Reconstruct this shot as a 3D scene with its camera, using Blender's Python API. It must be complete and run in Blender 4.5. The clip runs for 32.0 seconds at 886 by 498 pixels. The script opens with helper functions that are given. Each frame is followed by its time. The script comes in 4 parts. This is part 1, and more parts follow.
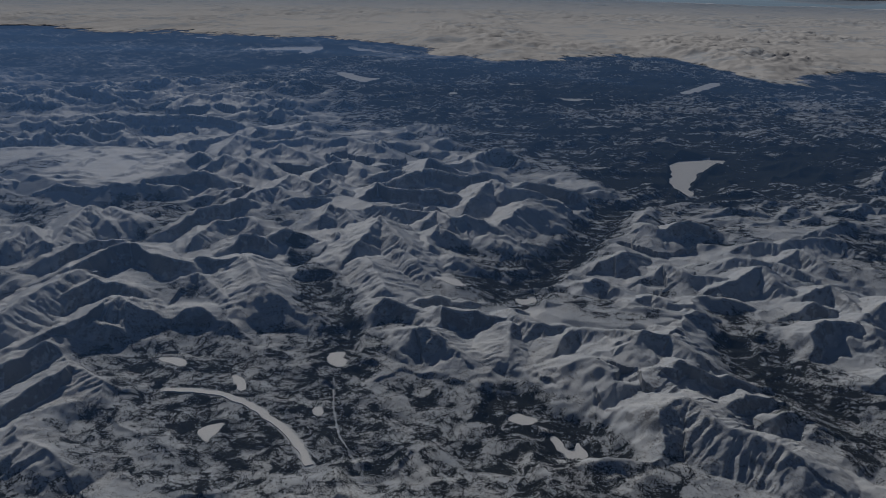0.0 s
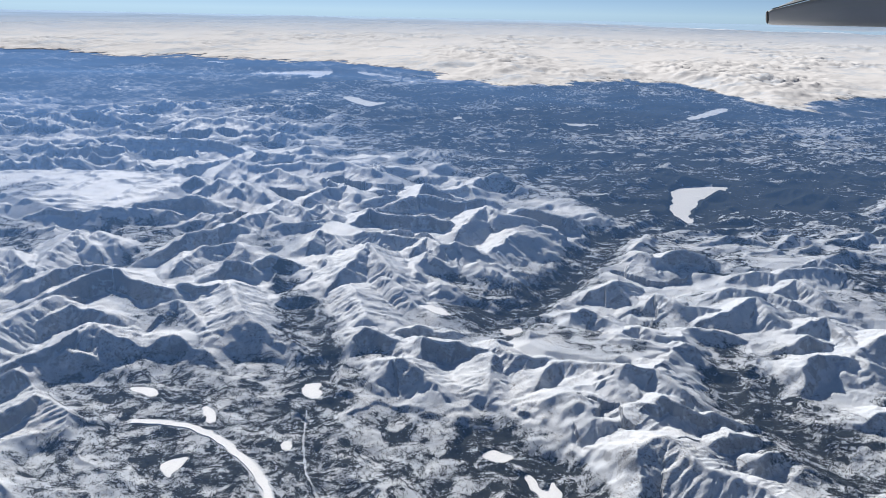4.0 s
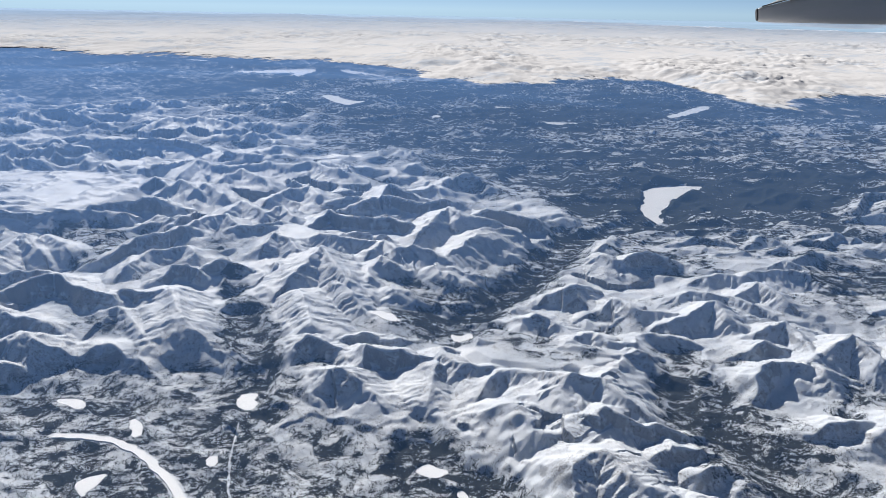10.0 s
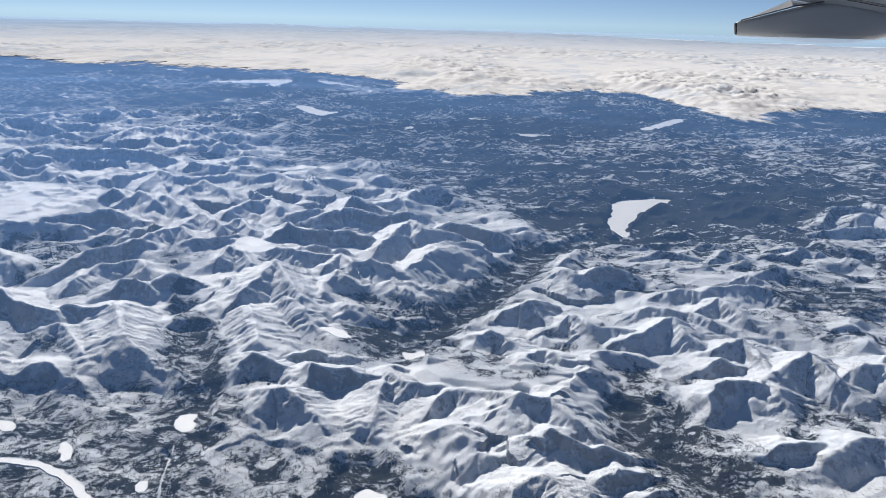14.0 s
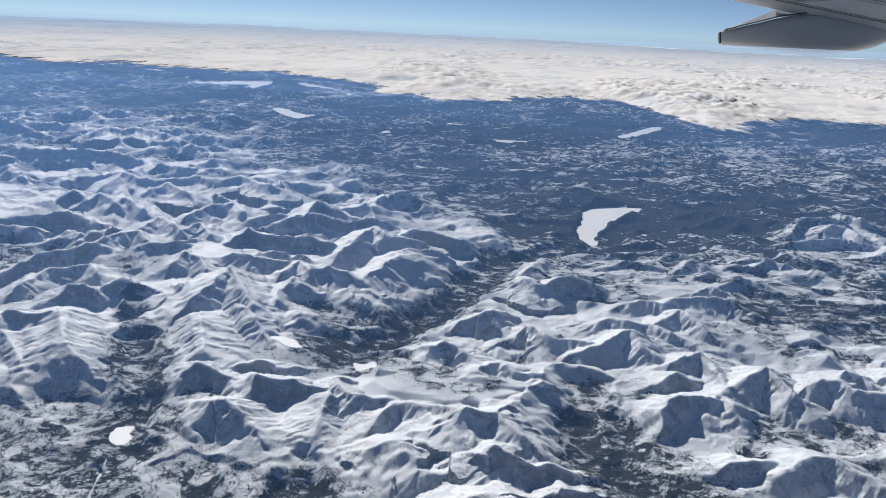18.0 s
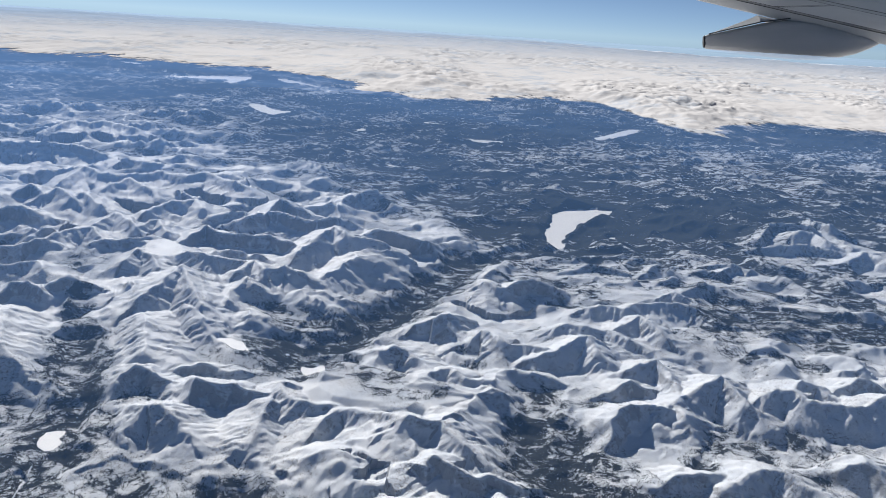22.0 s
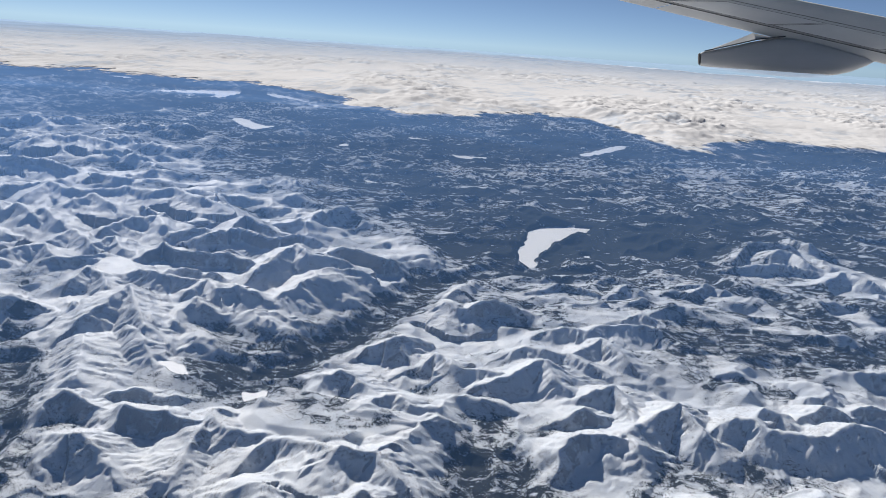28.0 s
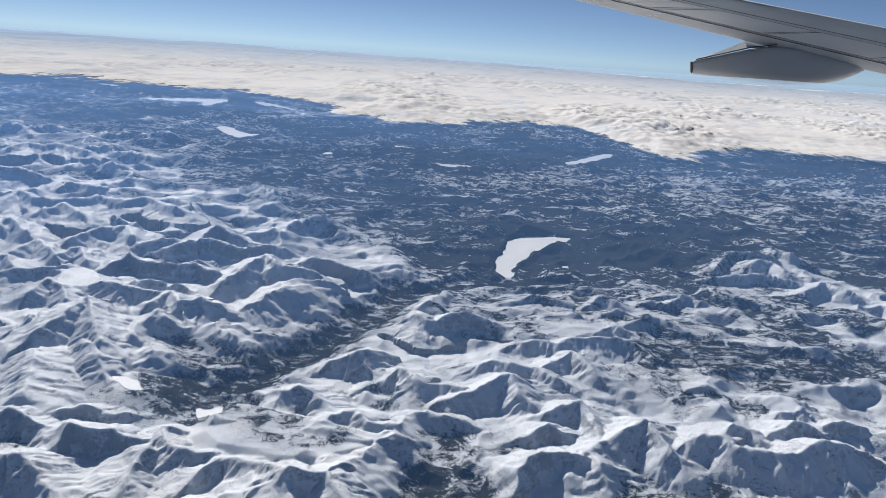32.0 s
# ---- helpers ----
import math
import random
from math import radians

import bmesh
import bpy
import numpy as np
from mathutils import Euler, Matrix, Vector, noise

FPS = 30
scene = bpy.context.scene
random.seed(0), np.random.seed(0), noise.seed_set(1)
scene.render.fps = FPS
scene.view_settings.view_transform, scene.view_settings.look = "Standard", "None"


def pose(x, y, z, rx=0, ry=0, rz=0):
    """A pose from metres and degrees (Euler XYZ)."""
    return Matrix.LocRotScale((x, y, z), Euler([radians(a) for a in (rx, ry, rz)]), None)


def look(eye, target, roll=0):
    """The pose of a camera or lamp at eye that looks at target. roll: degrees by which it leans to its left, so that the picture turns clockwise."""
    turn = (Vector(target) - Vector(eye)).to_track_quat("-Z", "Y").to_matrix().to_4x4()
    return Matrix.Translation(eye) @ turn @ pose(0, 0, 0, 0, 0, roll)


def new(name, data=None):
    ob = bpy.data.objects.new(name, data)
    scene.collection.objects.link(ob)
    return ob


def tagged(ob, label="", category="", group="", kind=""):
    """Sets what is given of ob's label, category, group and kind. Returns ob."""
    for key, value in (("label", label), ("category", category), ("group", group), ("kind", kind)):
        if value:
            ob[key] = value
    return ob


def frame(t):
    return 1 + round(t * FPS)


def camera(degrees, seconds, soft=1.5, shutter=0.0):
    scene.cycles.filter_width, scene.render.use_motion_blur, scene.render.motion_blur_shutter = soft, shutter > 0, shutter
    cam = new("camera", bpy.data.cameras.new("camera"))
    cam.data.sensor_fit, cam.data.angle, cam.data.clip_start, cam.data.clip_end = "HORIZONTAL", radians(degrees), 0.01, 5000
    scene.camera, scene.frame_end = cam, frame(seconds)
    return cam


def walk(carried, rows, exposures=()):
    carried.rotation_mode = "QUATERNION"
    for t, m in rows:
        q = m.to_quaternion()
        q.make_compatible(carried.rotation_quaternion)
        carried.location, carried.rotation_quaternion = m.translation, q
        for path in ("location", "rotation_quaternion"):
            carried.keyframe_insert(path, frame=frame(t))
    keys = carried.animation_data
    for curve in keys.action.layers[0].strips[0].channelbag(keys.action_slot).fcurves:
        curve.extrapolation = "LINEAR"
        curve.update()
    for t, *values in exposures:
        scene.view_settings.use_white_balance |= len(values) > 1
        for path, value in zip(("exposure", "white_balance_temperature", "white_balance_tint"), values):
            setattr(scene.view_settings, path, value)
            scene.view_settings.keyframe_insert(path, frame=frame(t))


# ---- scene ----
cam = camera(57.1, 32.0, soft=0.6)
METRES, EYE, TILT, LEAN, TURN = 75.0, 86.0, -17.9, -1.0, 0.0
ROWS = [
    (0.0, 0.0, 0.0, 0.0, 0.0, 0.0, -0.0),
    (0.5, 0.0147, 0.0081, 0.0031, 0.28, 0.44, 0.02),
    (1.0, 0.029, 0.0158, 0.0058, 0.68, 0.9, 0.02),
    (1.5, 0.0429, 0.0234, 0.0096, 1.08, 1.3, -0.06),
    (2.0, 0.0557, 0.03, 0.0116, 1.25, 1.54, -0.22),
    (2.5, 0.069, 0.038, 0.0137, 1.23, 1.61, -0.37),
    (3.0, 0.0821, 0.046, 0.0158, 1.11, 1.6, -0.46),
    (3.5, 0.0953, 0.0543, 0.0178, 1.01, 1.63, -0.46),
    (5.5, 0.1445, 0.0875, 0.0244, 0.82, 1.6, -0.27),
    (6.0, 0.1581, 0.0942, 0.0267, 0.79, 1.44, -0.24),
    (6.5, 0.1717, 0.102, 0.0284, 0.74, 1.3, -0.18),
    (7.0, 0.1851, 0.1095, 0.0308, 0.69, 1.19, -0.14),
    (7.5, 0.1985, 0.1166, 0.0322, 0.6, 1.13, -0.15),
    (8.0, 0.212, 0.1242, 0.0343, 0.55, 1.13, -0.19),
    (8.5, 0.2253, 0.1322, 0.0368, 0.51, 1.18, -0.23),
    (9.0, 0.2388, 0.1402, 0.0389, 0.49, 1.26, -0.28),
    (9.5, 0.2519, 0.1472, 0.0413, 0.49, 1.36, -0.27),
    (10.0, 0.2656, 0.1557, 0.0434, 0.45, 1.5, -0.19),
    (10.5, 0.2797, 0.1617, 0.0461, 0.36, 1.68, -0.06),
    (11.0, 0.293, 0.1693, 0.0492, 0.12, 1.92, 0.06),
    (11.5, 0.3062, 0.1796, 0.0514, -0.21, 2.13, 0.15),
    (12.0, 0.3195, 0.1875, 0.0538, -0.48, 2.21, 0.18),
    (12.5, 0.333, 0.1951, 0.0554, -0.66, 2.21, 0.17),
    (13.0, 0.3463, 0.2024, 0.0575, -0.73, 2.17, 0.08),
    (13.5, 0.3594, 0.2098, 0.0596, -0.75, 2.19, -0.06),
    (14.0, 0.3727, 0.2183, 0.0616, -0.76, 2.25, -0.27),
    (14.5, 0.386, 0.2264, 0.0641, -0.79, 2.32, -0.43),
    (16.5, 0.4389, 0.254, 0.0734, -1.3, 2.33, -0.7),
    (17.0, 0.4532, 0.26, 0.0766, -1.48, 2.38, -0.76),
    (17.5, 0.4667, 0.2688, 0.0795, -1.68, 2.49, -0.84),
    (18.0, 0.4799, 0.2762, 0.0818, -1.85, 2.55, -0.9),
    (18.5, 0.4933, 0.2844, 0.0831, -2.0, 2.56, -0.94),
    (19.0, 0.5072, 0.2906, 0.0857, -2.07, 2.46, -0.93),
    (19.5, 0.5203, 0.2996, 0.0876, -2.18, 2.44, -0.97),
    (20.0, 0.5339, 0.3069, 0.0896, -2.25, 2.43, -1.05),
    (20.5, 0.5473, 0.3144, 0.0918, -2.34, 2.41, -1.24),
    (21.0, 0.5607, 0.322, 0.0932, -2.46, 2.4, -1.46),
    (21.5, 0.5744, 0.3294, 0.0956, -2.66, 2.39, -1.6),
    (22.0, 0.5878, 0.3378, 0.0985, -3.01, 2.5, -1.66),
    (22.5, 0.6013, 0.3458, 0.1015, -3.42, 2.65, -1.68),
    (23.0, 0.6153, 0.3521, 0.1036, -3.8, 2.78, -1.73),
    (23.5, 0.6285, 0.3604, 0.1059, -4.07, 2.78, -1.85),
    (24.0, 0.6421, 0.3686, 0.1079, -4.15, 2.67, -2.07),
    (24.5, 0.6554, 0.3755, 0.1095, -4.11, 2.59, -2.28),
    (26.5, 0.7091, 0.4082, 0.118, -3.35, 3.02, -2.02),
    (27.0, 0.7229, 0.4152, 0.1203, -3.21, 3.24, -1.87),
    (27.5, 0.736, 0.4229, 0.1226, -3.17, 3.45, -1.85),
    (28.0, 0.7495, 0.4297, 0.1252, -3.19, 3.57, -1.9),
    (28.5, 0.7628, 0.438, 0.1278, -3.25, 3.67, -1.95),
    (29.0, 0.776, 0.4464, 0.1298, -3.33, 3.73, -1.97),
    (29.5, 0.7892, 0.4538, 0.1321, -3.43, 3.77, -1.95),
    (30.0, 0.8028, 0.4598, 0.1352, -3.48, 3.76, -1.95),
    (30.5, 0.8164, 0.4673, 0.1373, -3.52, 3.77, -1.96),
    (31.0, 0.8295, 0.4765, 0.1383, -3.57, 3.85, -1.96),
    (31.5, 0.8432, 0.482, 0.142, -3.56, 3.95, -1.9),
    (32.0, 0.8566, 0.4891, 0.1451, -3.58, 4.13, -1.81),
]
walk(cam, [(t, pose(0, 0, EYE, TILT, LEAN, TURN) @ pose(METRES * x, METRES * y, METRES * z, 90 + pitch, roll, yaw)) for t, x, y, z, yaw, pitch, roll in ROWS],
     exposures=[(0.0, -1.6), (0.4, -1.02), (0.8, -0.4), (1.2, 0.06), (1.6, 0.3), (2.0, 0.44), (14.0, 0.44), (18.0, 0.38), (32.0, 0.37)])

# ---- light: clear winter sky, sun ahead, a little to the left ----
SUN_AZ, SUN_EL = -18.0, 29.0          # degrees right of straight ahead, above the horizon
world = bpy.data.worlds.new("sky")
scene.world = world
world.use_nodes = True
wn = world.node_tree
sky = wn.nodes.new("ShaderNodeTexSky")
sky.sky_type = "NISHITA"
sky.sun_disc = False
sky.sun_elevation, sky.sun_rotation = radians(SUN_EL), radians(SUN_AZ)
sky.altitude, sky.air_density, sky.dust_density, sky.ozone_density = 9000, 0.9, 1.4, 1.2
wn.nodes["Background"].inputs["Strength"].default_value = 0.05
wn.links.new(sky.outputs["Color"], wn.nodes["Background"].inputs["Color"])
sun = new("sun", bpy.data.lights.new("sun", "SUN"))
sun.data.energy, sun.data.angle, sun.data.color = 5.0, radians(0.6), (1.0, 0.965, 0.92)
az, el = radians(SUN_AZ), radians(SUN_EL)
sun.matrix_world = look((0, 0, 900), Vector((0, 0, 900)) - Vector((math.sin(az) * math.cos(el), math.cos(az) * math.cos(el), math.sin(el))))


# ---- materials ----
class Mat:
    """A node material under construction."""

    def __init__(self, name, rough=0.7, metal=0.0, spec=0.3):
        self.mat = bpy.data.materials.new(name)
        self.mat.use_nodes = True
        self.t = self.mat.node_tree
        self.b = self.t.nodes["Principled BSDF"]
        self.b.inputs["Roughness"].default_value = rough
        self.b.inputs["Metallic"].default_value = metal
        self.b.inputs["Specular IOR Level"].default_value = spec

    def set(self, socket, value):
        if isinstance(value, bpy.types.NodeSocket):
            self.t.links.new(value, socket)
        else:
            socket.default_value = value

    def node(self, kind, **inputs):
        n = self.t.nodes.new(kind)
        for k, v in inputs.items():
            self.set(n.inputs[k.replace("_", " ")], v)
        return n

    def place(self, sx=1.0, sy=1.0, sz=1.0, rz=0.0):
        g = self.t.nodes.new("ShaderNodeNewGeometry")
        m = self.node("ShaderNodeMapping", Vector=g.outputs["Position"])
        m.inputs["Scale"].default_value = (sx, sy, sz)
        m.inputs["Rotation"].default_value = (0, 0, radians(rz))
        return m.outputs["Vector"]

    def noise(self, scale, detail=3.0, rough=0.55, vec=None, warp=0.0):
        n = self.node("ShaderNodeTexNoise", Vector=vec if vec else self.place())
        n.inputs["Scale"].default_value, n.inputs["Detail"].default_value = scale, detail
        n.inputs["Roughness"].default_value, n.inputs["Distortion"].default_value = rough, warp
        return n.outputs["Fac"]

    def math(self, op, a, b=0.0, clamp=False):
        n = self.t.nodes.new("ShaderNodeMath")
        n.operation, n.use_clamp = op, clamp
        self.set(n.inputs[0], a)
        self.set(n.inputs[1], b)
        return n.outputs[0]

    def step(self, x, lo, hi, a=0.0, b=1.0):
        n = self.t.nodes.new("ShaderNodeMapRange")
        n.interpolation_type = "SMOOTHSTEP"
        for i, v in enumerate((x, lo, hi, a, b)):
            self.set(n.inputs[i], v)
        return n.outputs[0]

    def mix(self, f, a, b):
        n = self.t.nodes.new("ShaderNodeMix")
        n.data_type = "RGBA"
        self.set(n.inputs[0], f)
        self.set(n.inputs[6], (*a, 1) if isinstance(a, tuple) else a)
        self.set(n.inputs[7], (*b, 1) if isinstance(b, tuple) else b)
        return n.outputs[2]

    def attr(self, name):
        n = self.t.nodes.new("ShaderNodeAttribute")
        n.attribute_name = name
        return n.outputs["Fac"]

    def bump(self, height, strength, distance):
        n = self.node("ShaderNodeBump", Height=height)
        n.inputs["Strength"].default_value, n.inputs["Distance"].default_value = strength, distance
        self.t.links.new(n.outputs["Normal"], self.b.inputs["Normal"])

    def colour(self, c):
        self.set(self.b.inputs["Base Color"], (*c, 1) if isinstance(c, tuple) else c)
        return self.mat


def snow_material(name, rock=(0.085, 0.08, 0.075)):
    """Wind-packed snow, rock colour where it is steep that also deepens the walls' shade, spruce and birch where the
    forest attribute says so.
    """
    m = Mat(name, 0.75, spec=0.06)
    drift = m.noise(0.16, 4, 0.6, m.place(1.0, 0.45, 1.0, 25))
    snow = m.mix(m.step(drift, 0.35, 0.7), (0.66, 0.70, 0.75), (0.76, 0.78, 0.80))
    geo = m.t.nodes.new("ShaderNodeNewGeometry")
    sep = m.node("ShaderNodeSeparateXYZ", Vector=geo.outputs["Normal"])
    # rock on steep walls, spread wider so its colour also paints their shade
    ragged = m.noise(1.5, 6, 0.75)
    steep = m.math("ADD", m.math("SUBTRACT", 1.0, sep.outputs["Z"]), m.math("MULTIPLY", m.math("SUBTRACT", ragged, 0.5), 0.6))
    rock_and_shade = m.math("MULTIPLY", m.step(steep, 0.22, 0.38), 0.6)
    stone = m.mix(m.noise(2.2, 3), rock, (0.16, 0.15, 0.14))
    ground = m.mix(rock_and_shade, snow, stone)
    # scoured tufts and boulders showing through thin snow
    tuft = m.math("MULTIPLY", m.step(m.noise(1.7, 6, 0.85), 0.53, 0.56), m.step(m.noise(0.11, 5, 0.7), 0.46, 0.6))
    ground = m.mix(m.math("MULTIPLY", tuft, 0.8), ground, (0.12, 0.105, 0.09))
    stones = m.math("MULTIPLY", m.step(m.noise(4.0, 4, 0.8), 0.58, 0.61), m.step(m.noise(0.3, 4, 0.6), 0.46, 0.6))
    ground = m.mix(m.math("MULTIPLY", stones, 0.7), ground, (0.11, 0.10, 0.09))
    forest = m.attr("forest")
    clump = m.math("ADD", m.math("MULTIPLY", m.noise(1.3, 6, 0.75, warp=0.4), 0.4), m.math("MULTIPLY", m.noise(4.2, 4, 0.9), 0.6))
    m.set(m.b.inputs["Specular IOR Level"], m.step(forest, 0.02, 0.2, 0.16, 0.0))
    patch = m.math("MULTIPLY", m.math("SUBTRACT", m.noise(0.2, 6, 0.68, warp=0.7), 0.5), m.math("SUBTRACT", m.step(forest, 0.05, 0.5, 0.0, 4.6), m.step(forest, 0.75, 1.05, 0.0, 0.8)))
    streak = m.math("MULTIPLY", m.math("SUBTRACT", m.noise(0.45, 7, 0.8, m.place(0.4, 1.0, 1.0, -12)), 0.5), m.step(forest, 0.3, 0.9, 0.0, 3.2))
    patch = m.math("ADD", patch, streak)
    stands = m.math("MULTIPLY", m.math("SUBTRACT", m.noise(0.03, 5, 0.62, m.place(0.6, 1.0, 1.0, -12)), 0.5), m.step(forest, 0.6, 1.0, 0.0, 3.4))
    patch = m.math("ADD", patch, stands)
    wood = m.step(m.math("ADD", m.math("ADD", forest, patch), m.math("MULTIPLY", m.math("SUBTRACT", clump, 0.5), 4.8)), 0.5, 0.6)
    leaf = m.mix(m.noise(0.8, 3), (0.012, 0.016, 0.016), (0.034, 0.037, 0.034))
    ground = m.mix(m.math("MULTIPLY", wood, 0.97), ground, leaf)
    m.set(m.b.inputs["Roughness"], m.step(rock_and_shade, 0.0, 1.0, 0.58, 0.95))
    h = m.math("ADD", m.math("MULTIPLY", m.noise(2.4, 5, 0.8, m.place(1.0, 0.6, 1.0, 35)), 0.6), m.math("MULTIPLY", m.math("MULTIPLY", wood, m.noise(5.0, 2)), 0.7))
    m.bump(h, 0.55, 0.5)
    return m.colour(ground)


def plain_snow(name, a, b, rough=0.7):
    m = Mat(name, rough, spec=0.25)
    m.bump(m.noise(0.6, 4, 0.6), 0.08, 0.3)
    return m.colour(m.mix(m.step(m.noise(0.12, 5, 0.6, warp=0.5), 0.35, 0.65), a, b))


GROUND_MAT = snow_material("snowfield_and_forest")
MOUNTAIN_MAT = snow_material("mountain_snow_and_rock", (0.075, 0.07, 0.068))
LAKE_MAT = plain_snow("snow_on_lake_ice", (0.84, 0.85, 0.86), (0.90, 0.90, 0.90))


def cloud_material():
    m = Mat("cloud_top", 1.0, spec=0.0)
    m.bump(m.noise(0.07, 8, 0.62, m.place(0.7, 0.5, 1), warp=0.5), 0.4, 3.6)
    c = m.colour(m.mix(m.step(m.noise(0.03, 7, 0.7, m.place(0.5, 0.4, 1)), 0.36, 0.50), (0.58, 0.62, 0.68), (0.75, 0.74, 0.74)))
    t = m.t
    wisp = m.math("ADD", m.attr("cover"), m.math("MULTIPLY", m.math("SUBTRACT", m.noise(0.08, 8, 0.72, m.place(1, 0.4, 1)), 0.5), 2.3))
    clear = t.nodes.new("ShaderNodeBsdfTransparent")
    mx = t.nodes.new("ShaderNodeMixShader")
    t.links.new(m.step(wisp, 0.15, 0.62), mx.inputs["Fac"])
    t.links.new(clear.outputs[0], mx.inputs[1])
    t.links.new(m.b.outputs[0], mx.inputs[2])
    t.links.new(mx.outputs[0], t.nodes["Material Output"].inputs["Surface"])
    return c


CLOUD_MAT = cloud_material()


def tree_material():
    m = Mat("snow_dusted_conifers", 0.9, spec=0.0)
    g = m.t.nodes.new("ShaderNodeNewGeometry")
    return m.colour(m.mix(g.outputs["Random Per Island"], (0.018, 0.024, 0.022), (0.055, 0.057, 0.052)))


TREE_MAT = tree_material()


def painted_haze_material(name, start, reach, colour, steps):
    """Haze painted on a sheet: a flat tint that thickens with the distance over the land; steps: its cover along the
    way.
    """
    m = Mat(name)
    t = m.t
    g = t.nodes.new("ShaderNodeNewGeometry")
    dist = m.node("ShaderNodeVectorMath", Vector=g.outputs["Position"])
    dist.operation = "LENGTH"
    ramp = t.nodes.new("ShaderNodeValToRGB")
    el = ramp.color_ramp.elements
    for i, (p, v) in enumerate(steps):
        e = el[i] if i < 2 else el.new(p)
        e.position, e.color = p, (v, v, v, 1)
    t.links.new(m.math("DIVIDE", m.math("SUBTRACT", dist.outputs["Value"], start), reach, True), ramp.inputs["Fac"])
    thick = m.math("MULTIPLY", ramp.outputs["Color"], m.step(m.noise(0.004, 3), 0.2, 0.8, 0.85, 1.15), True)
    # tint is stronger to the left, imitating the glow on the sun's side
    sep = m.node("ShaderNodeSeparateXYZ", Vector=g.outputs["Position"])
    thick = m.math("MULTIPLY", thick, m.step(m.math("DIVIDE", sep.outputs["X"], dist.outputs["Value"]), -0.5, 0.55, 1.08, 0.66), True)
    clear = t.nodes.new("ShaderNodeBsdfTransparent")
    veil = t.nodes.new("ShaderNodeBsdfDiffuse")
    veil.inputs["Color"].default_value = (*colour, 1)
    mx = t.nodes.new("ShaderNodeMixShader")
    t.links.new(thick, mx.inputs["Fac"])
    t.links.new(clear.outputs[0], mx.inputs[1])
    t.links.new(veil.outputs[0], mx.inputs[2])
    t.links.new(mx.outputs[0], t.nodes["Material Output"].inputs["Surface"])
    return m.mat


# airlight put into the sheets' colour, denser with distance
HAZE_MAT = painted_haze_material("painted_blue_haze", 100.0, 1400.0, (0.165, 0.335, 0.68), ((0.0, 0.085), (1.0, 0.58), (0.10, 0.19), (0.22, 0.35), (0.42, 0.47), (0.7, 0.55)))
HIGH_HAZE_MAT = painted_haze_material("painted_pale_haze", 1300.0, 2600.0, (0.44, 0.60, 0.82), ((0.0, 0.0), (1.0, 0.8), (0.3, 0.08), (0.6, 0.36)))


# ---- terrain: noise, ridge lines, lakes, plains, valleys ----
def lattice(ix, iy, seed):
    h = (ix.astype(np.uint32) * np.uint32(374761393) + iy.astype(np.uint32) * np.uint32(668265263) + np.uint32(seed * 974711 + 7)).astype(np.uint32)
    h = (h ^ (h >> np.uint32(13))) * np.uint32(1274126177)
    h = h ^ (h >> np.uint32(16))
    a = (h & np.uint32(1023)).astype(np.float32) * np.float32(2 * math.pi / 1024)
    return np.cos(a), np.sin(a)


def perlin(x, y, seed):
    x0, y0 = np.floor(x), np.floor(y)
    fx, fy = x - x0, y - y0
    ix, iy = x0.astype(np.int64), y0.astype(np.int64)
    u, v = fx * fx * fx * (fx * (fx * 6 - 15) + 10), fy * fy * fy * (fy * (fy * 6 - 15) + 10)
    corner = []
    for dx, dy in ((0, 0), (1, 0), (0, 1), (1, 1)):
        gx, gy = lattice(ix + dx, iy + dy, seed)
        corner.append(gx * (fx - dx) + gy * (fy - dy))
    a, b = corner[0] + u * (corner[1] - corner[0]), corner[2] + u * (corner[3] - corner[2])
    return (a + v * (b - a)) * 1.5


def fbm(x, y, wave, octaves, seed, gain=0.5):
    out, amp = np.zeros_like(x), 1.0
    for i in range(octaves):
        out += amp * perlin(x / wave + 17.3 * i, y / wave - 9.1 * i, seed + i)
        wave, amp = wave / 2.03, amp * gain
    return out


def ridged(x, y, wave, octaves, seed, gain=0.5):
    """Sharp crests with broad floors between them, 0 to about 1.6."""
    out, amp, keep = np.zeros_like(x), 1.0, 1.0
    for i in range(octaves):
        n = (1 - np.abs(perlin(x / wave + 5.7 * i, y / wave + 3.3 * i, seed + i))) ** 2
        out += amp * n * keep
        keep = np.clip(n * 1.4, 0, 1)
        wave, amp = wave / 2.1, amp * gain
    return out


def worn(x, y, wave, octaves, seed, gain=0.5):
    """Peaks and spurs over smooth floors: small forms fade out on slopes that are steep already."""
    out, amp, e = np.zeros_like(x), 1.0, 0.02
    gx, gy = np.zeros_like(x), np.zeros_like(x)
    for i in range(octaves):
        u, v = (x * 0.8 - y * 0.6) / wave + 3.1 * i, (x * 0.6 + y * 0.8) / wave - 5.3 * i
        p = perlin(u, v, seed + i)
        out += amp * (np.clip(1 - np.abs(p), 0, 1) ** 1.5 - 0.55) / (1 + 0.5 * (gx * gx + gy * gy))
        gx += 0.62 ** i * (perlin(u + e, v, seed + i) - p) / e
        gy += 0.62 ** i * (perlin(u, v + e, seed + i) - p) / e
        x, y = 0.8 * x + 0.6 * y, 0.8 * y - 0.6 * x
        wave, amp = wave / 2.05, amp * gain
    return out


